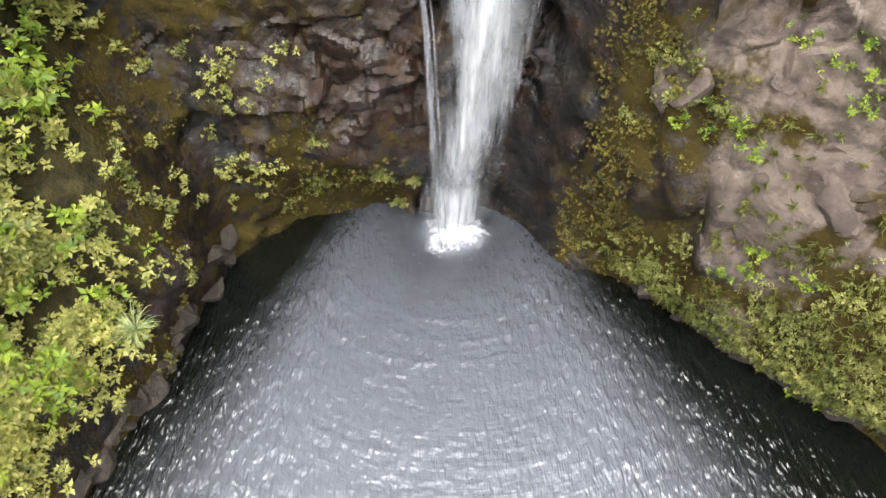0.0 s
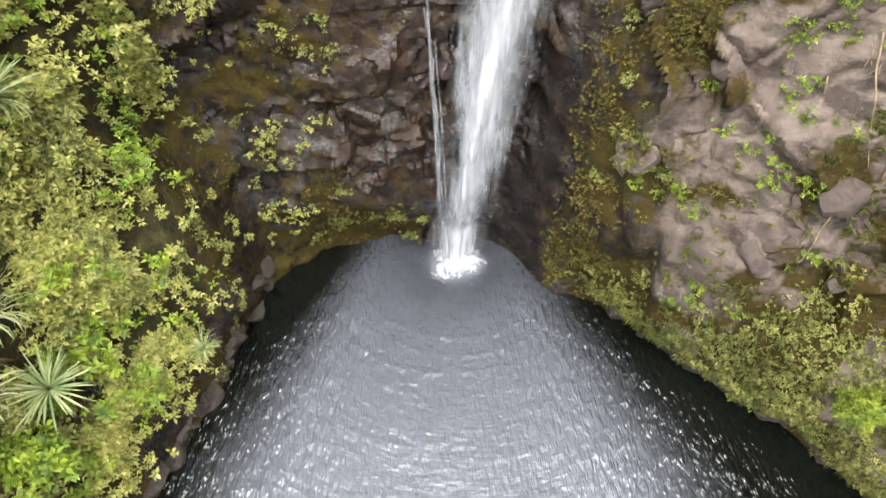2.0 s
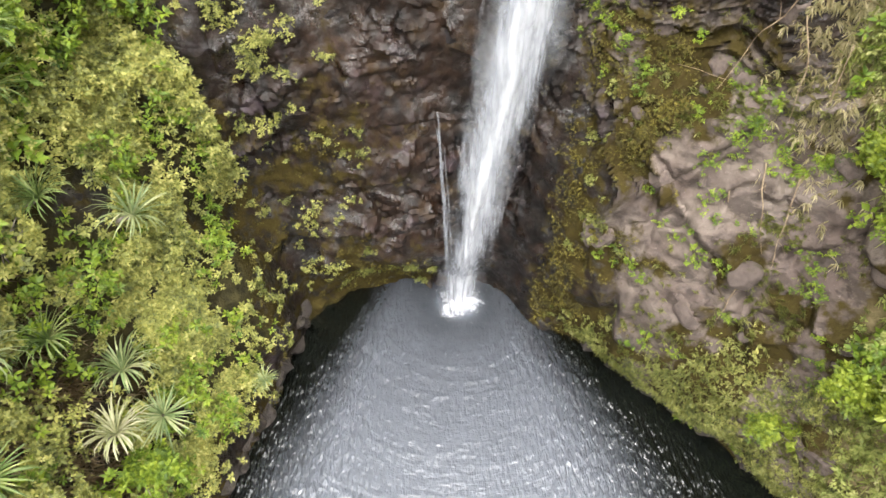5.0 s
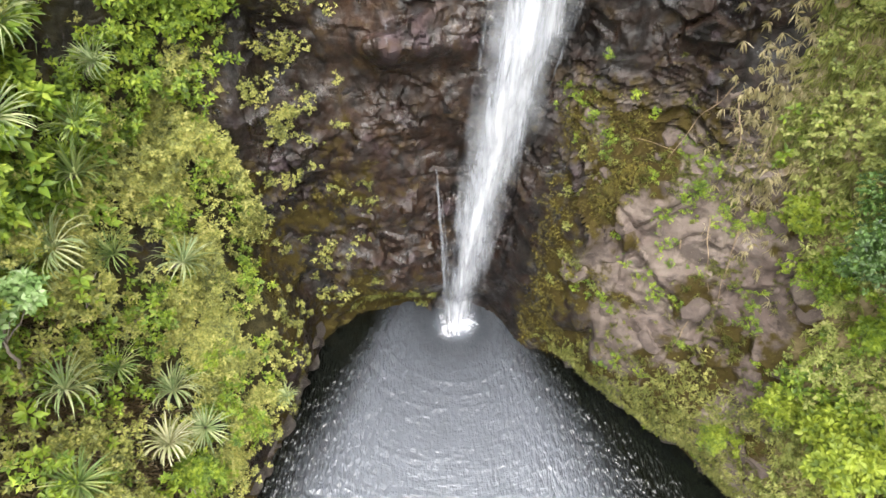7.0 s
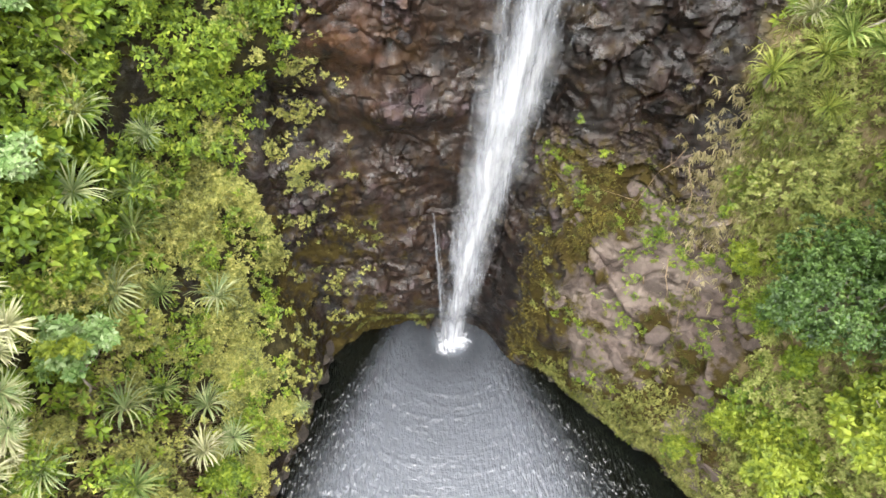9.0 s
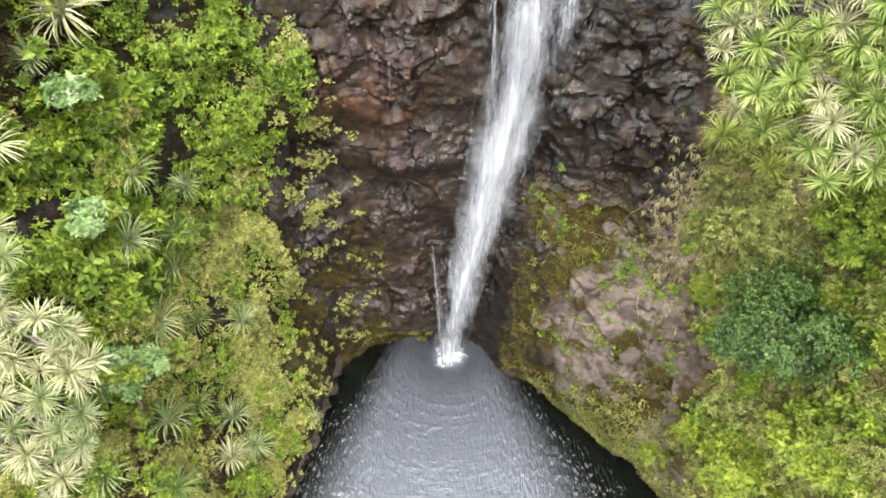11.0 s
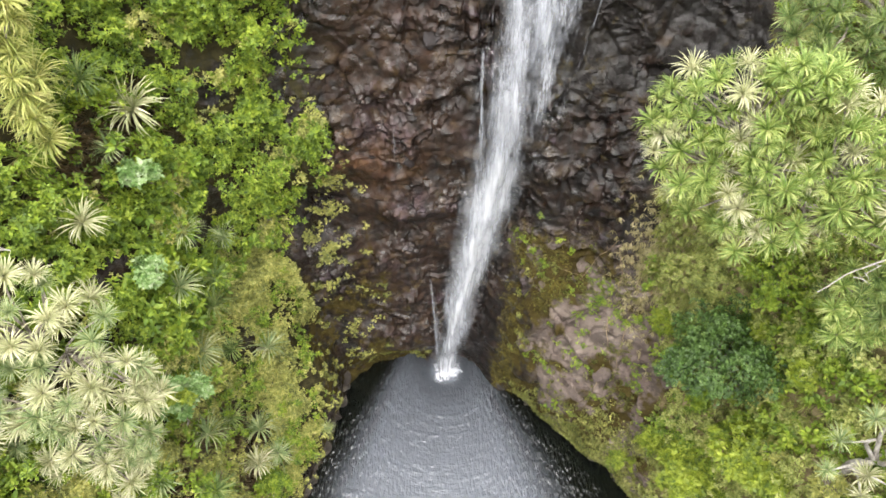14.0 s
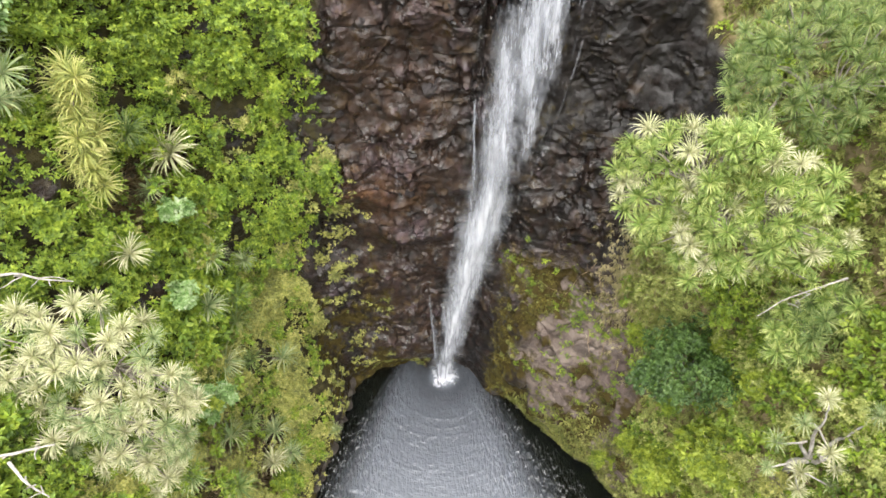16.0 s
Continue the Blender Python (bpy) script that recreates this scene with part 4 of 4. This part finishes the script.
def tree(base, top, radii, clumps, per, long, material, label, seed, wide=0.5, trunk=0.12, category="tree", name="tree", bark=None, low=-0.2, heart=None):
    """A trunk with limbs to each clump of leaves, the clumps spread unevenly over the crown."""
    rnd = np.random.default_rng(seed)
    base, top, radii = np.array(base, float), np.array(top, float), np.array(radii, float)
    way = rnd.normal(0, 1, (clumps, 3))
    way /= np.linalg.norm(way, axis=1, keepdims=True)
    way[:, 2] = np.where(way[:, 2] < low, -way[:, 2], way[:, 2])
    shell = rnd.uniform(0.5, 1.0, (clumps, 1)) * (0.85 + 0.45 * value_noise(*(way.T * 2.3 + seed), seed))[:, None]
    at = way * radii * shell
    root = new(name)
    root.location = base
    tagged(root, label, category)
    off = top - base
    fork = off * 0.62
    wood = [limb((0, 0, -0.3), fork, trunk, trunk * 0.6, seed)]
    for n in range(0, clumps, max(1, clumps // 14)):
        wood.append(limb(fork * rnd.uniform(0.7, 1.0), off + at[n] * 0.92, trunk * 0.42, 0.012, seed + n, 0.06))
    part("trunk", joined("trunk", wood), bark or BARK, root)
    size = 0.26 * float(radii.mean()) ** 0.7
    me = faces_mesh("crown", *foliage(off + at, way, per, size, long, rnd, wide, 0.35))
    part("crown", me, material, root)
    if heart is not None:
        n = max(5, clumps // 4)
        spot = off + np.array(heart) * radii + rnd.normal(0, 0.22, (n, 3)) * radii
        me = faces_mesh("young_leaves", *foliage(spot, np.tile((0, -0.3, 0.9), (n, 1)), per, size * 0.8, long * 0.85, rnd, wide, 0.35))
        part("young_leaves", me, LIME, root, "bright lime green young leaves")
    return root


def ground_under(px, py, pz):
    """The nearest place of the sheet to that one."""
    d = (V_final[:, 0] - px) ** 2 + (V_final[:, 1] - py) ** 2 + (V_final[:, 2] - pz) ** 2
    return V_final[int(np.argmin(d))]


# the trees of the right slope
tree(ground_under(11.6, 5.8, 10.0), (10.4, 4.6, 12.8), (2.5, 2.2, 2.4), 120, 170, 0.105, DARK_LEAF, "dense dark green rounded tree on the slope", 21, 0.6, 0.14)
tree(ground_under(11.9, 3.0, 4.5), (11.0, 3.2, 6.3), (1.9, 1.5, 1.5), 100, 84, 0.22, LIME, "lime green leafy tree above the pool's bank", 22, 0.5)
tree(ground_under(13.4, 2.6, 8.5), (12.5, 2.2, 9.6), (2.1, 1.7, 1.6), 110, 84, 0.22, LIME, "broad lime green tree beside the dark tree", 23, 0.5)
tree(ground_under(12.0, 0.5, 4.0), (11.6, 0.6, 5.8), (2.0, 1.6, 1.4), 90, 84, 0.22, LIME, "lime green tree low on the bank", 24, 0.5)
tree(ground_under(10.4, 5.0, 5.0), (9.9, 4.9, 5.7), (0.95, 0.8, 0.75), 45, 50, 0.15, LIME, "small lime green tree beside the pool", 29, 0.5)
tree(ground_under(11.3, 7.0, 9.0), (10.3, 6.6, 9.4), (1.0, 0.9, 1.2), 50, 50, 0.13, LUSH, "small green tree leaning from the slope", 30, 0.5)
tree(ground_under(12.9, 6.8, 14.0), (12.4, 6.0, 15.6), (2.0, 1.7, 1.6), 80, 60, 0.15, LUSH, "green tree behind the dark tree", 25, 0.5)
tree(ground_under(14.5, 4.5, 13.0), (13.8, 3.9, 14.6), (1.7, 1.6, 1.6), 70, 60, 0.16, LUSH, "green tree on the upper slope", 26, 0.5)
# the left slope
tree(ground_under(-10.4, 3.4, 10.0), (-9.3, 3.0, 12.6), (1.15, 0.95, 0.8), 44, 54, 0.19, BLUISH, "young bluish green tree with a thin grey trunk", 31, 0.55, 0.05, heart=(0.0, -0.3, 0.7))
tree(ground_under(-10.5, 7.4, 19.0), (-10.0, 7.2, 19.6), (0.75, 0.6, 0.5), 28, 48, 0.18, BLUISH, "small bluish green tree in the thicket", 32, 0.6, 0.04, heart=(-0.7, -0.1, 0.5))
tree(ground_under(-10.6, 5.8, 16.0), (-10.0, 5.5, 16.6), (0.8, 0.7, 0.6), 28, 48, 0.18, BLUISH, "pale bluish green small tree on the slope", 33, 0.6, 0.04, heart=(0.6, 0.4, 0.4))
tree(ground_under(-13.0, 6.0, 27.5), (-12.4, 5.4, 28.4), (1.6, 1.2, 1.2), 40, 40, 0.28, BLUISH, "pale large-leaved tree at the slope's top", 34, 0.6, 0.08)
tree(ground_under(-8.6, 4.0, 3.0), (-8.1, 4.1, 3.4), (1.1, 0.9, 0.6), 50, 50, 0.15, LUSH, "fresh green bush on the bank", 35, 0.5, 0.05, "bush", "bush")
tree(ground_under(9.4, 5.9, 2.6), (9.15, 5.6, 2.9), (1.0, 0.8, 0.6), 60, 60, 0.10, LIME, "bright green bush on the pool's lip", 36, 0.5, 0.05, "bush", "bush")

# bushes over the slopes
bush_kinds = []
for n, (mat, long, words) in enumerate(((LUSH, 0.17, "fresh green leafy bush on the slope"), (SHRUB, 0.13, "yellow-green bush on the slope"), (LIME, 0.14, "bright lime green bush on the slope"), (LUSH, 0.22, "large-leaved green bush on the slope"))):
    b = tree((0, 0, 0), (0, 0, 0.45), (0.62, 0.62, 0.45), 26, 34, long, mat, words, 60 + n, 0.5, 0.035, "bush", "bush")
    tagged(b, group="bushes on the slopes")
    bush_kinds.append(b)


def on_slope(n, lift=0.0, turn=0.0, size=1.0, stand=0.5):
    """A pose on the sheet at place n, leaning between upright and out of the slope."""
    up = (Vector(normal[n]) * (1 - stand) + Vector((0, 0, stand))).normalized()
    q = up.to_track_quat("Z", "Y").to_matrix().to_4x4()
    return Matrix.Translation(Vector(V_final[n]) + up * lift) @ q @ pose(0, 0, 0, 0, 0, turn) @ Matrix.Scale(size, 4)


first = [True] * 4
weight = grown * np.where(west, 0.5 + 0.8 * high, 0.8) * (z > 2.5)
for n in places(weight, 64):
    k = picker.choice((0, 0, 3, 1) if z[n] > 14 else (1, 1, 2, 0))
    m = on_slope(n, 0, picker.uniform(0, 360), picker.uniform(0.55, 1.25))
    if first[k]:
        bush_kinds[k].matrix_basis, first[k] = m, False
    else:
        bush_kinds[k].scale = (1, 1, 1)
        copy_thing(bush_kinds[k], m)


# ---- pandanus: rosettes of long folded straps ----
def rosette(name, seed, count=60, long=0.85, fall=0.55, broad=0.027):
    """A crown of strap leaves: young ones upright in the heart, old ones arching down outside."""
    rnd = random.Random(seed)
    chunks = []
    for n in range(count):
        f = (n + 0.5) / count
        a = n * 2.39996 + rnd.gauss(0, 0.15)
        rise = radians(82 - 95 * f ** 0.85 + rnd.gauss(0, 7))
        l = long * (0.55 + 0.5 * math.sin(math.pi * min(1, f * 0.75 + 0.2))) * rnd.uniform(0.85, 1.15)
        t = np.linspace(0, 1, 5)
        bend = fall * (0.35 + f) * rnd.uniform(0.5, 1.9)
        e = rise - bend * 1.6 * t ** 1.6
        step_ = l / 4
        reach = np.concatenate([[0], np.cumsum(np.cos(e[:-1]) * step_)]) + 0.04
        rise_ = np.concatenate([[0], np.cumsum(np.sin(e[:-1]) * step_)])
        out, side = np.array((math.cos(a), math.sin(a), 0)), np.array((-math.sin(a), math.cos(a), 0))
        mid = out * reach[:, None] + np.array((0, 0, 1)) * rise_[:, None]
        half = broad * long / 0.85 * np.array((0.75, 1.0, 1.0, 0.7, 0.06))[:, None]
        up = np.stack([-np.sin(e)[:, None] * out + np.cos(e)[:, None] * np.array((0, 0, 1))], 0)[0]
        L_, R_ = mid + side * half + up * half * 0.55, mid - side * half + up * half * 0.55
        V = np.concatenate([L_, mid, R_])
        i = np.arange(4)
        chunks.append((V, np.concatenate([np.stack([i, 5 + i, 6 + i, 1 + i], 1), np.stack([5 + i, 10 + i, 11 + i, 6 + i], 1)])))
    return joined(name, chunks)


def crown_set(material, seed, count=76, fall=0.75, broad=0.018):
    out = []
    for n in range(4):
        me = rosette("leaf_crown", seed + n, count + 4 * n, 0.85, fall + 0.08 * n, broad)
        me.materials.append(material)
        out.append(me)
    return out


CLIFF_CROWNS = [rosette("leaf_crown", 790 + n, 120, 0.85, 0.9, 0.017) for n in range(4)]
for me in CLIFF_CROWNS:
    me.materials.append(STRAP_BRIGHT)
CREAM_CROWNS = crown_set(STRAP_CREAM, 780, 70, 0.85, 0.024)
LIGHT_CROWNS = crown_set(STRAP_LIGHT, 760, 70, 0.95, 0.024)
GREEN_CROWNS, PALE_CROWNS, GOLD_CROWNS = crown_set(STRAP, 700), crown_set(STRAP_PALE, 720, 72, 0.8), crown_set(STRAP_GOLD, 740, 70, 1.1)


def pandanus(at, size, crowns, label, seed, lean=(0.0, 0.0)):
    """A young screw pine: a short stem with one rosette."""
    g = ground_under(*at)
    at = Vector(at) + Vector((0.40 if at[0] < 0 else -0.35, -0.4, 0.75)) * 0.45
    root = new("pandanus")
    root.location = g
    tagged(root, label, "pandanus", "young pandanus on the slopes")
    top = Vector(at) - Vector(g)
    part("trunk", joined("trunk", [limb((0, 0, -0.15), top, 0.07 * size, 0.045 * size, seed, 0.05, 6)]), BARK, root)
    rnd = random.Random(seed)
    turn = pose(0, 0, 0, lean[0] + rnd.gauss(0, 9), lean[1] + rnd.gauss(0, 9), rnd.uniform(0, 360))
    part("leaf_crown", crowns[seed % 4], None, root, m=Matrix.Translation(top) @ turn @ Matrix.Scale(size / 1.25, 4))
    return root


YOUNG = [
    (-9.33, 7.22, 12.68, 1.7), (-9.88, 6.4, 14.79, 1.5), (-9.62, 5.66, 11.68, 1.8), (-9.03, 6.72, 10.47, 1.2), (-8.07, 8.0, 8.85, 1.5),
    (-9.55, 3.55, 9.03, 1.75), (-9.23, 5.02, 7.81, 1.3), (-8.57, 5.67, 5.71, 1.6), (-8.0, 5.4, 4.0, 1.35), (-9.25, 1.99, 7.37, 1.4),
    (-9.85, 7.77, 16.25, 1.6), (-9.06, 9.43, 14.46, 1.2), (-9.28, 7.97, 13.58, 1.2), (-10.4, 1.21, 10.04, 1.4), (-10.77, 7.43, 20.24, 1.2),
    (-11.12, 7.91, 22.47, 1.4), (-6.18, 7.87, 1.96, 0.8),
]
for n, (px, py, pz, s) in enumerate(YOUNG):
    pandanus((px, py, pz), s, PALE_CROWNS if n % 3 else GREEN_CROWNS, "young pandanus with a rosette of long green straps", 800 + n, (-18, 12))
for n, (px, py, pz, s) in enumerate(((-8.52, 4.34, 4.95, 1.4), (-10.45, 9.01, 20.79, 1.9), (-11.22, 5.19, 19.15, 1.25))):
    pandanus((px, py, pz), s, CREAM_CROWNS, "young pandanus with pale yellowish straps", 830 + n, (-18, 12))
for n, (px, py, pz, s) in enumerate(((9.3, 9.95, 16.25, 1.25), (10.34, 9.64, 16.94, 1.5), (10.59, 8.85, 15.73, 1.2))):
    pandanus((px, py, pz), s, CLIFF_CROWNS, "bright green pandanus rosette on the cliff edge", 840 + n, (-18, -12))


def pandanus_tree(base, heart, spots, size, crowns, label, seed, wood=0.13, bark=None):
    """A branching screw pine: a trunk, forked limbs and a rosette at the end of each."""
    base, heart = np.array(base, float), np.array(heart, float)
    root = new("pandanus_tree")
    root.location = base
    tagged(root, label, "pandanus tree")
    rnd = random.Random(seed)
    limbs = [limb((0, 0, -0.4), heart - base, wood, wood * 0.7, seed, 0.06)]
    forks = []
    for n in range(7):
        f = heart - base + (spots[(n * 5) % len(spots)] - heart) * 0.55
        forks.append(f)
        limbs.append(limb(heart - base, f, wood * 0.5, wood * 0.26, seed + n))
    for s in spots:
        f = min(forks, key=lambda q: np.linalg.norm(q - (s - base)))
        limbs.append(limb(f, s - base, wood * 0.24, wood * 0.15, rnd.random() * 9, 0.08, 7))
    part("trunk", joined("trunk", limbs), bark or BARK, root, "grey branching trunk")
    for n, s in enumerate(spots):
        away = Vector(s - heart).normalized() * 0.55 + Vector((0, -0.12, 0.75))
        q = away.to_track_quat("Z", "Y").to_matrix().to_4x4() @ pose(0, 0, 0, rnd.gauss(0, 17), rnd.gauss(0, 17), rnd.uniform(0, 360))
        part("leaf_crown", rnd.choice(crowns), None, root, m=Matrix.Translation(Vector(s - base)) @ q @ Matrix.Scale(size * rnd.uniform(0.8, 1.2) / 1.55, 4))
    return root


def dome(centre, axes, count, seed, apart):
    """Places over a lumpy dome that faces up and out of the slope, none too close together."""
    rnd = np.random.default_rng(seed)
    centre, (a, b, up) = np.array(centre, float), axes
    got = []
    for n in range(6000):
        if len(got) == count:
            break
        p, q = rnd.uniform(-1, 1, 2)
        d = p * p + q * q
        if d > 1:
            continue
        s = centre + p * np.array(a) + q * np.array(b) + (1 - d) ** 0.7 * np.array(up) + rnd.normal(0, 0.18, 3)
        if all(np.linalg.norm(s - g) > apart for g in got):
            got.append(s)
    return got


# left: a pale wide crown over the lower slope; right: two crowns over the cliff, and one low beside the trees
pandanus_tree(ground_under(-13.5, 1.0, 12.0), (-13.0, 1.6, 14.4), dome((-12.3, 0.9, 15.7), ((3.4, 0.3, 0.4), (0.3, 0.5, 5.2), (0.9, -0.7, 1.1)), 125, 901, 0.58), 1.0, CREAM_CROWNS + CREAM_CROWNS + PALE_CROWNS, "wide pandanus tree with pale silvery green rosettes", 41, 0.16)
pandanus_tree(ground_under(11.8, 6.5, 19.0), (10.3, 5.0, 20.6), dome((9.3, 4.6, 22.0), ((3.3, -1.7, 0.2), (-0.2, 0.6, 2.7), (-0.4, -0.4, 1.2)), 125, 902, 0.44), 0.95, LIGHT_CROWNS + LIGHT_CROWNS + LIGHT_CROWNS + CREAM_CROWNS, "broad pandanus tree with pale green rosettes over the cliff", 42, 0.16)
pandanus_tree(ground_under(13.0, 8.0, 24.0), (11.9, 7.0, 24.9), dome((11.7, 6.6, 25.8), ((2.6, -0.6, 0.2), (0.2, 0.6, 1.9), (0, -0.4, 0.9)), 80, 903, 0.42), 0.95, GREEN_CROWNS, "grey-green pandanus tree at the top of the slope", 43, 0.15)
pandanus_tree(ground_under(14.5, 0.5, 12.5), (13.3, -0.3, 14.4), dome((13.2, -0.6, 16.0), ((2.0, -0.2, 0.3), (0.1, 0.5, 2.6), (-0.3, -0.3, 0.9)), 14, 904, 1.05), 0.88, CREAM_CROWNS + PALE_CROWNS, "open pandanus tree with pale rosettes on bare limbs", 44, 0.17, DEAD)
pandanus_tree(ground_under(14.6, 4.0, 15.0), (13.9, 3.0, 16.6), dome((13.6, 2.7, 18.0), ((1.7, -0.5, 0.3), (0.1, 0.4, 1.5), (-0.2, -0.2, 0.7)), 44, 905, 0.38), 0.95, GREEN_CROWNS + LIGHT_CROWNS, "green pandanus tree among the slope's trees", 45, 0.12)
pandanus_tree(ground_under(-12.2, 6.6, 22.0), (-11.8, 6.2, 22.8), dome((-11.5, 6.2, 23.6), ((0.45, 0.0, 0.1), (0.35, 0.25, 2.7), (0.2, -0.4, 0.2)), 20, 906, 0.42), 1.5, GOLD_CROWNS, "slender pandanus with yellow hanging straps", 46, 0.09)
pandanus_tree(ground_under(-13.2, 5.6, 25.0), (-12.9, 5.2, 25.6), dome((-12.5, 5.4, 26.3), ((0.5, 0.0, 0.1), (0.1, 0.15, 0.9), (0.2, -0.3, 0.2)), 6, 907, 0.5), 1.4, PALE_CROWNS, "pale pandanus at the top of the slope", 47, 0.09)


# ---- dead branches and hanging roots ----
def branch(name, start, end, r, twigs, seed, material, label, category):
    root = new(name)
    root.location = start
    tagged(root, label, category)
    rnd = random.Random(seed)
    end = np.subtract(end, start)
    wood = [limb((0, 0, 0), end, r, r * 0.35, seed, 0.05, 12)]
    for n in range(twigs):
        p = end * rnd.uniform(0.25, 0.9)
        wood.append(limb(p, p + np.array((rnd.gauss(0, 0.4), rnd.gauss(0, 0.3), rnd.gauss(0, 0.4))) * np.linalg.norm(end) * 0.35, r * 0.45, r * 0.12, seed + n, 0.1, 7))
    part("stem", joined("stem", wood), material, root)


branch("dead_branch", (13.6, 3.1, 20.3), (10.9, 2.6, 18.95), 0.04, 5, 3, DEAD, "bleached bare branch sticking out of the thicket", "branch")
branch("dead_branch", (-13.6, -2.5, 18.2), (-11.65, -1.5, 17.75), 0.07, 5, 4, DEAD, "bleached bare branch below the pale pandanus", "branch")
branch("dead_branch", (-12.6, -2.2, 18.0), (-11.5, -2.85, 17.1), 0.06, 4, 5, DEAD, "bleached forked branch below the pale pandanus", "branch")
branch("dead_branch", (-14.2, 2.0, 21.8), (-11.85, 2.89, 20.35), 0.06, 6, 6, DEAD, "bare grey branch above the pale pandanus", "branch")
branch("dead_branch", (-10.4, 7.5, 19.2), (-9.4, 8.5, 17.3), 0.03, 2, 7, BARK, "thin dark branch hanging over the slope", "branch")
for n, (a, b) in enumerate((((7.75, 10.1, 13.6), (6.3, 10.0, 11.3)), ((7.7, 9.9, 12.9), (7.9, 9.3, 10.9)), ((7.9, 9.4, 9.6), (8.1, 8.4, 7.4)), ((6.9, 8.7, 9.0), (6.6, 8.0, 6.5)), ((7.6, 7.9, 6.9), (7.3, 7.4, 5.2)), ((8.6, 8.9, 9.4), (8.4, 8.2, 7.2)), ((8.9, 9.6, 12.6), (8.7, 8.7, 10.4)))):
    a, b = ground_under(*a), ground_under(*b)
    branch("hanging_root", a + (0, -0.10, 0.05), b + (0, -0.10, 0.05), 0.020, 4, 30 + n, ROOT, "brown woody root hanging down the rock face", "root")

lay_blocks(dark_blocks, bare * (1 - dry) * (x < 4), 130, 0.14, 0.5, 1)
lay_blocks(dry_blocks, bare * dry, 70, 0.25, 0.8, 2)
# worn knobs of rock along the waterline
rim_blocks = [block_mesh("rock", 420 + n, 0.8) for n in range(5)]
for me in rim_blocks:
    me.materials.append(RIM_STONE)
rim_rnd = random.Random(11)
for n in range(26):
    px, py = -6.1 - 0.1 * math.sin(n) , 5.2 + 0.27 * n
    at = ground_under(px, py, rim_rnd.uniform(0.15, 0.9))
    s = rim_rnd.uniform(0.28, 0.75)
    at = at + (-0.45 * s, 0, -0.15 * s)
    part("rock", rim_blocks[n % 5], None, cliff, m=Matrix.Translation(at) @ pose(0, 0, 0, rim_rnd.gauss(0, 20), rim_rnd.gauss(0, 20), rim_rnd.uniform(0, 360)) @ Matrix.Diagonal((s, 1.3 * s, 0.9 * s, 1)))
for n in range(16):
    px = 4.6 + 0.32 * n
    at = ground_under(px, 15.2 - px, rim_rnd.uniform(0.05, 0.5))
    s = rim_rnd.uniform(0.25, 0.55)
    at = at + (0.3 * s, 0.3 * s, -0.1 * s)
    part("rock", rim_blocks[n % 5], None, cliff, m=Matrix.Translation(at) @ pose(0, 0, 0, rim_rnd.gauss(0, 20), rim_rnd.gauss(0, 20), rim_rnd.uniform(0, 360)) @ Matrix.Diagonal((s, 1.3 * s, 0.9 * s, 1)))
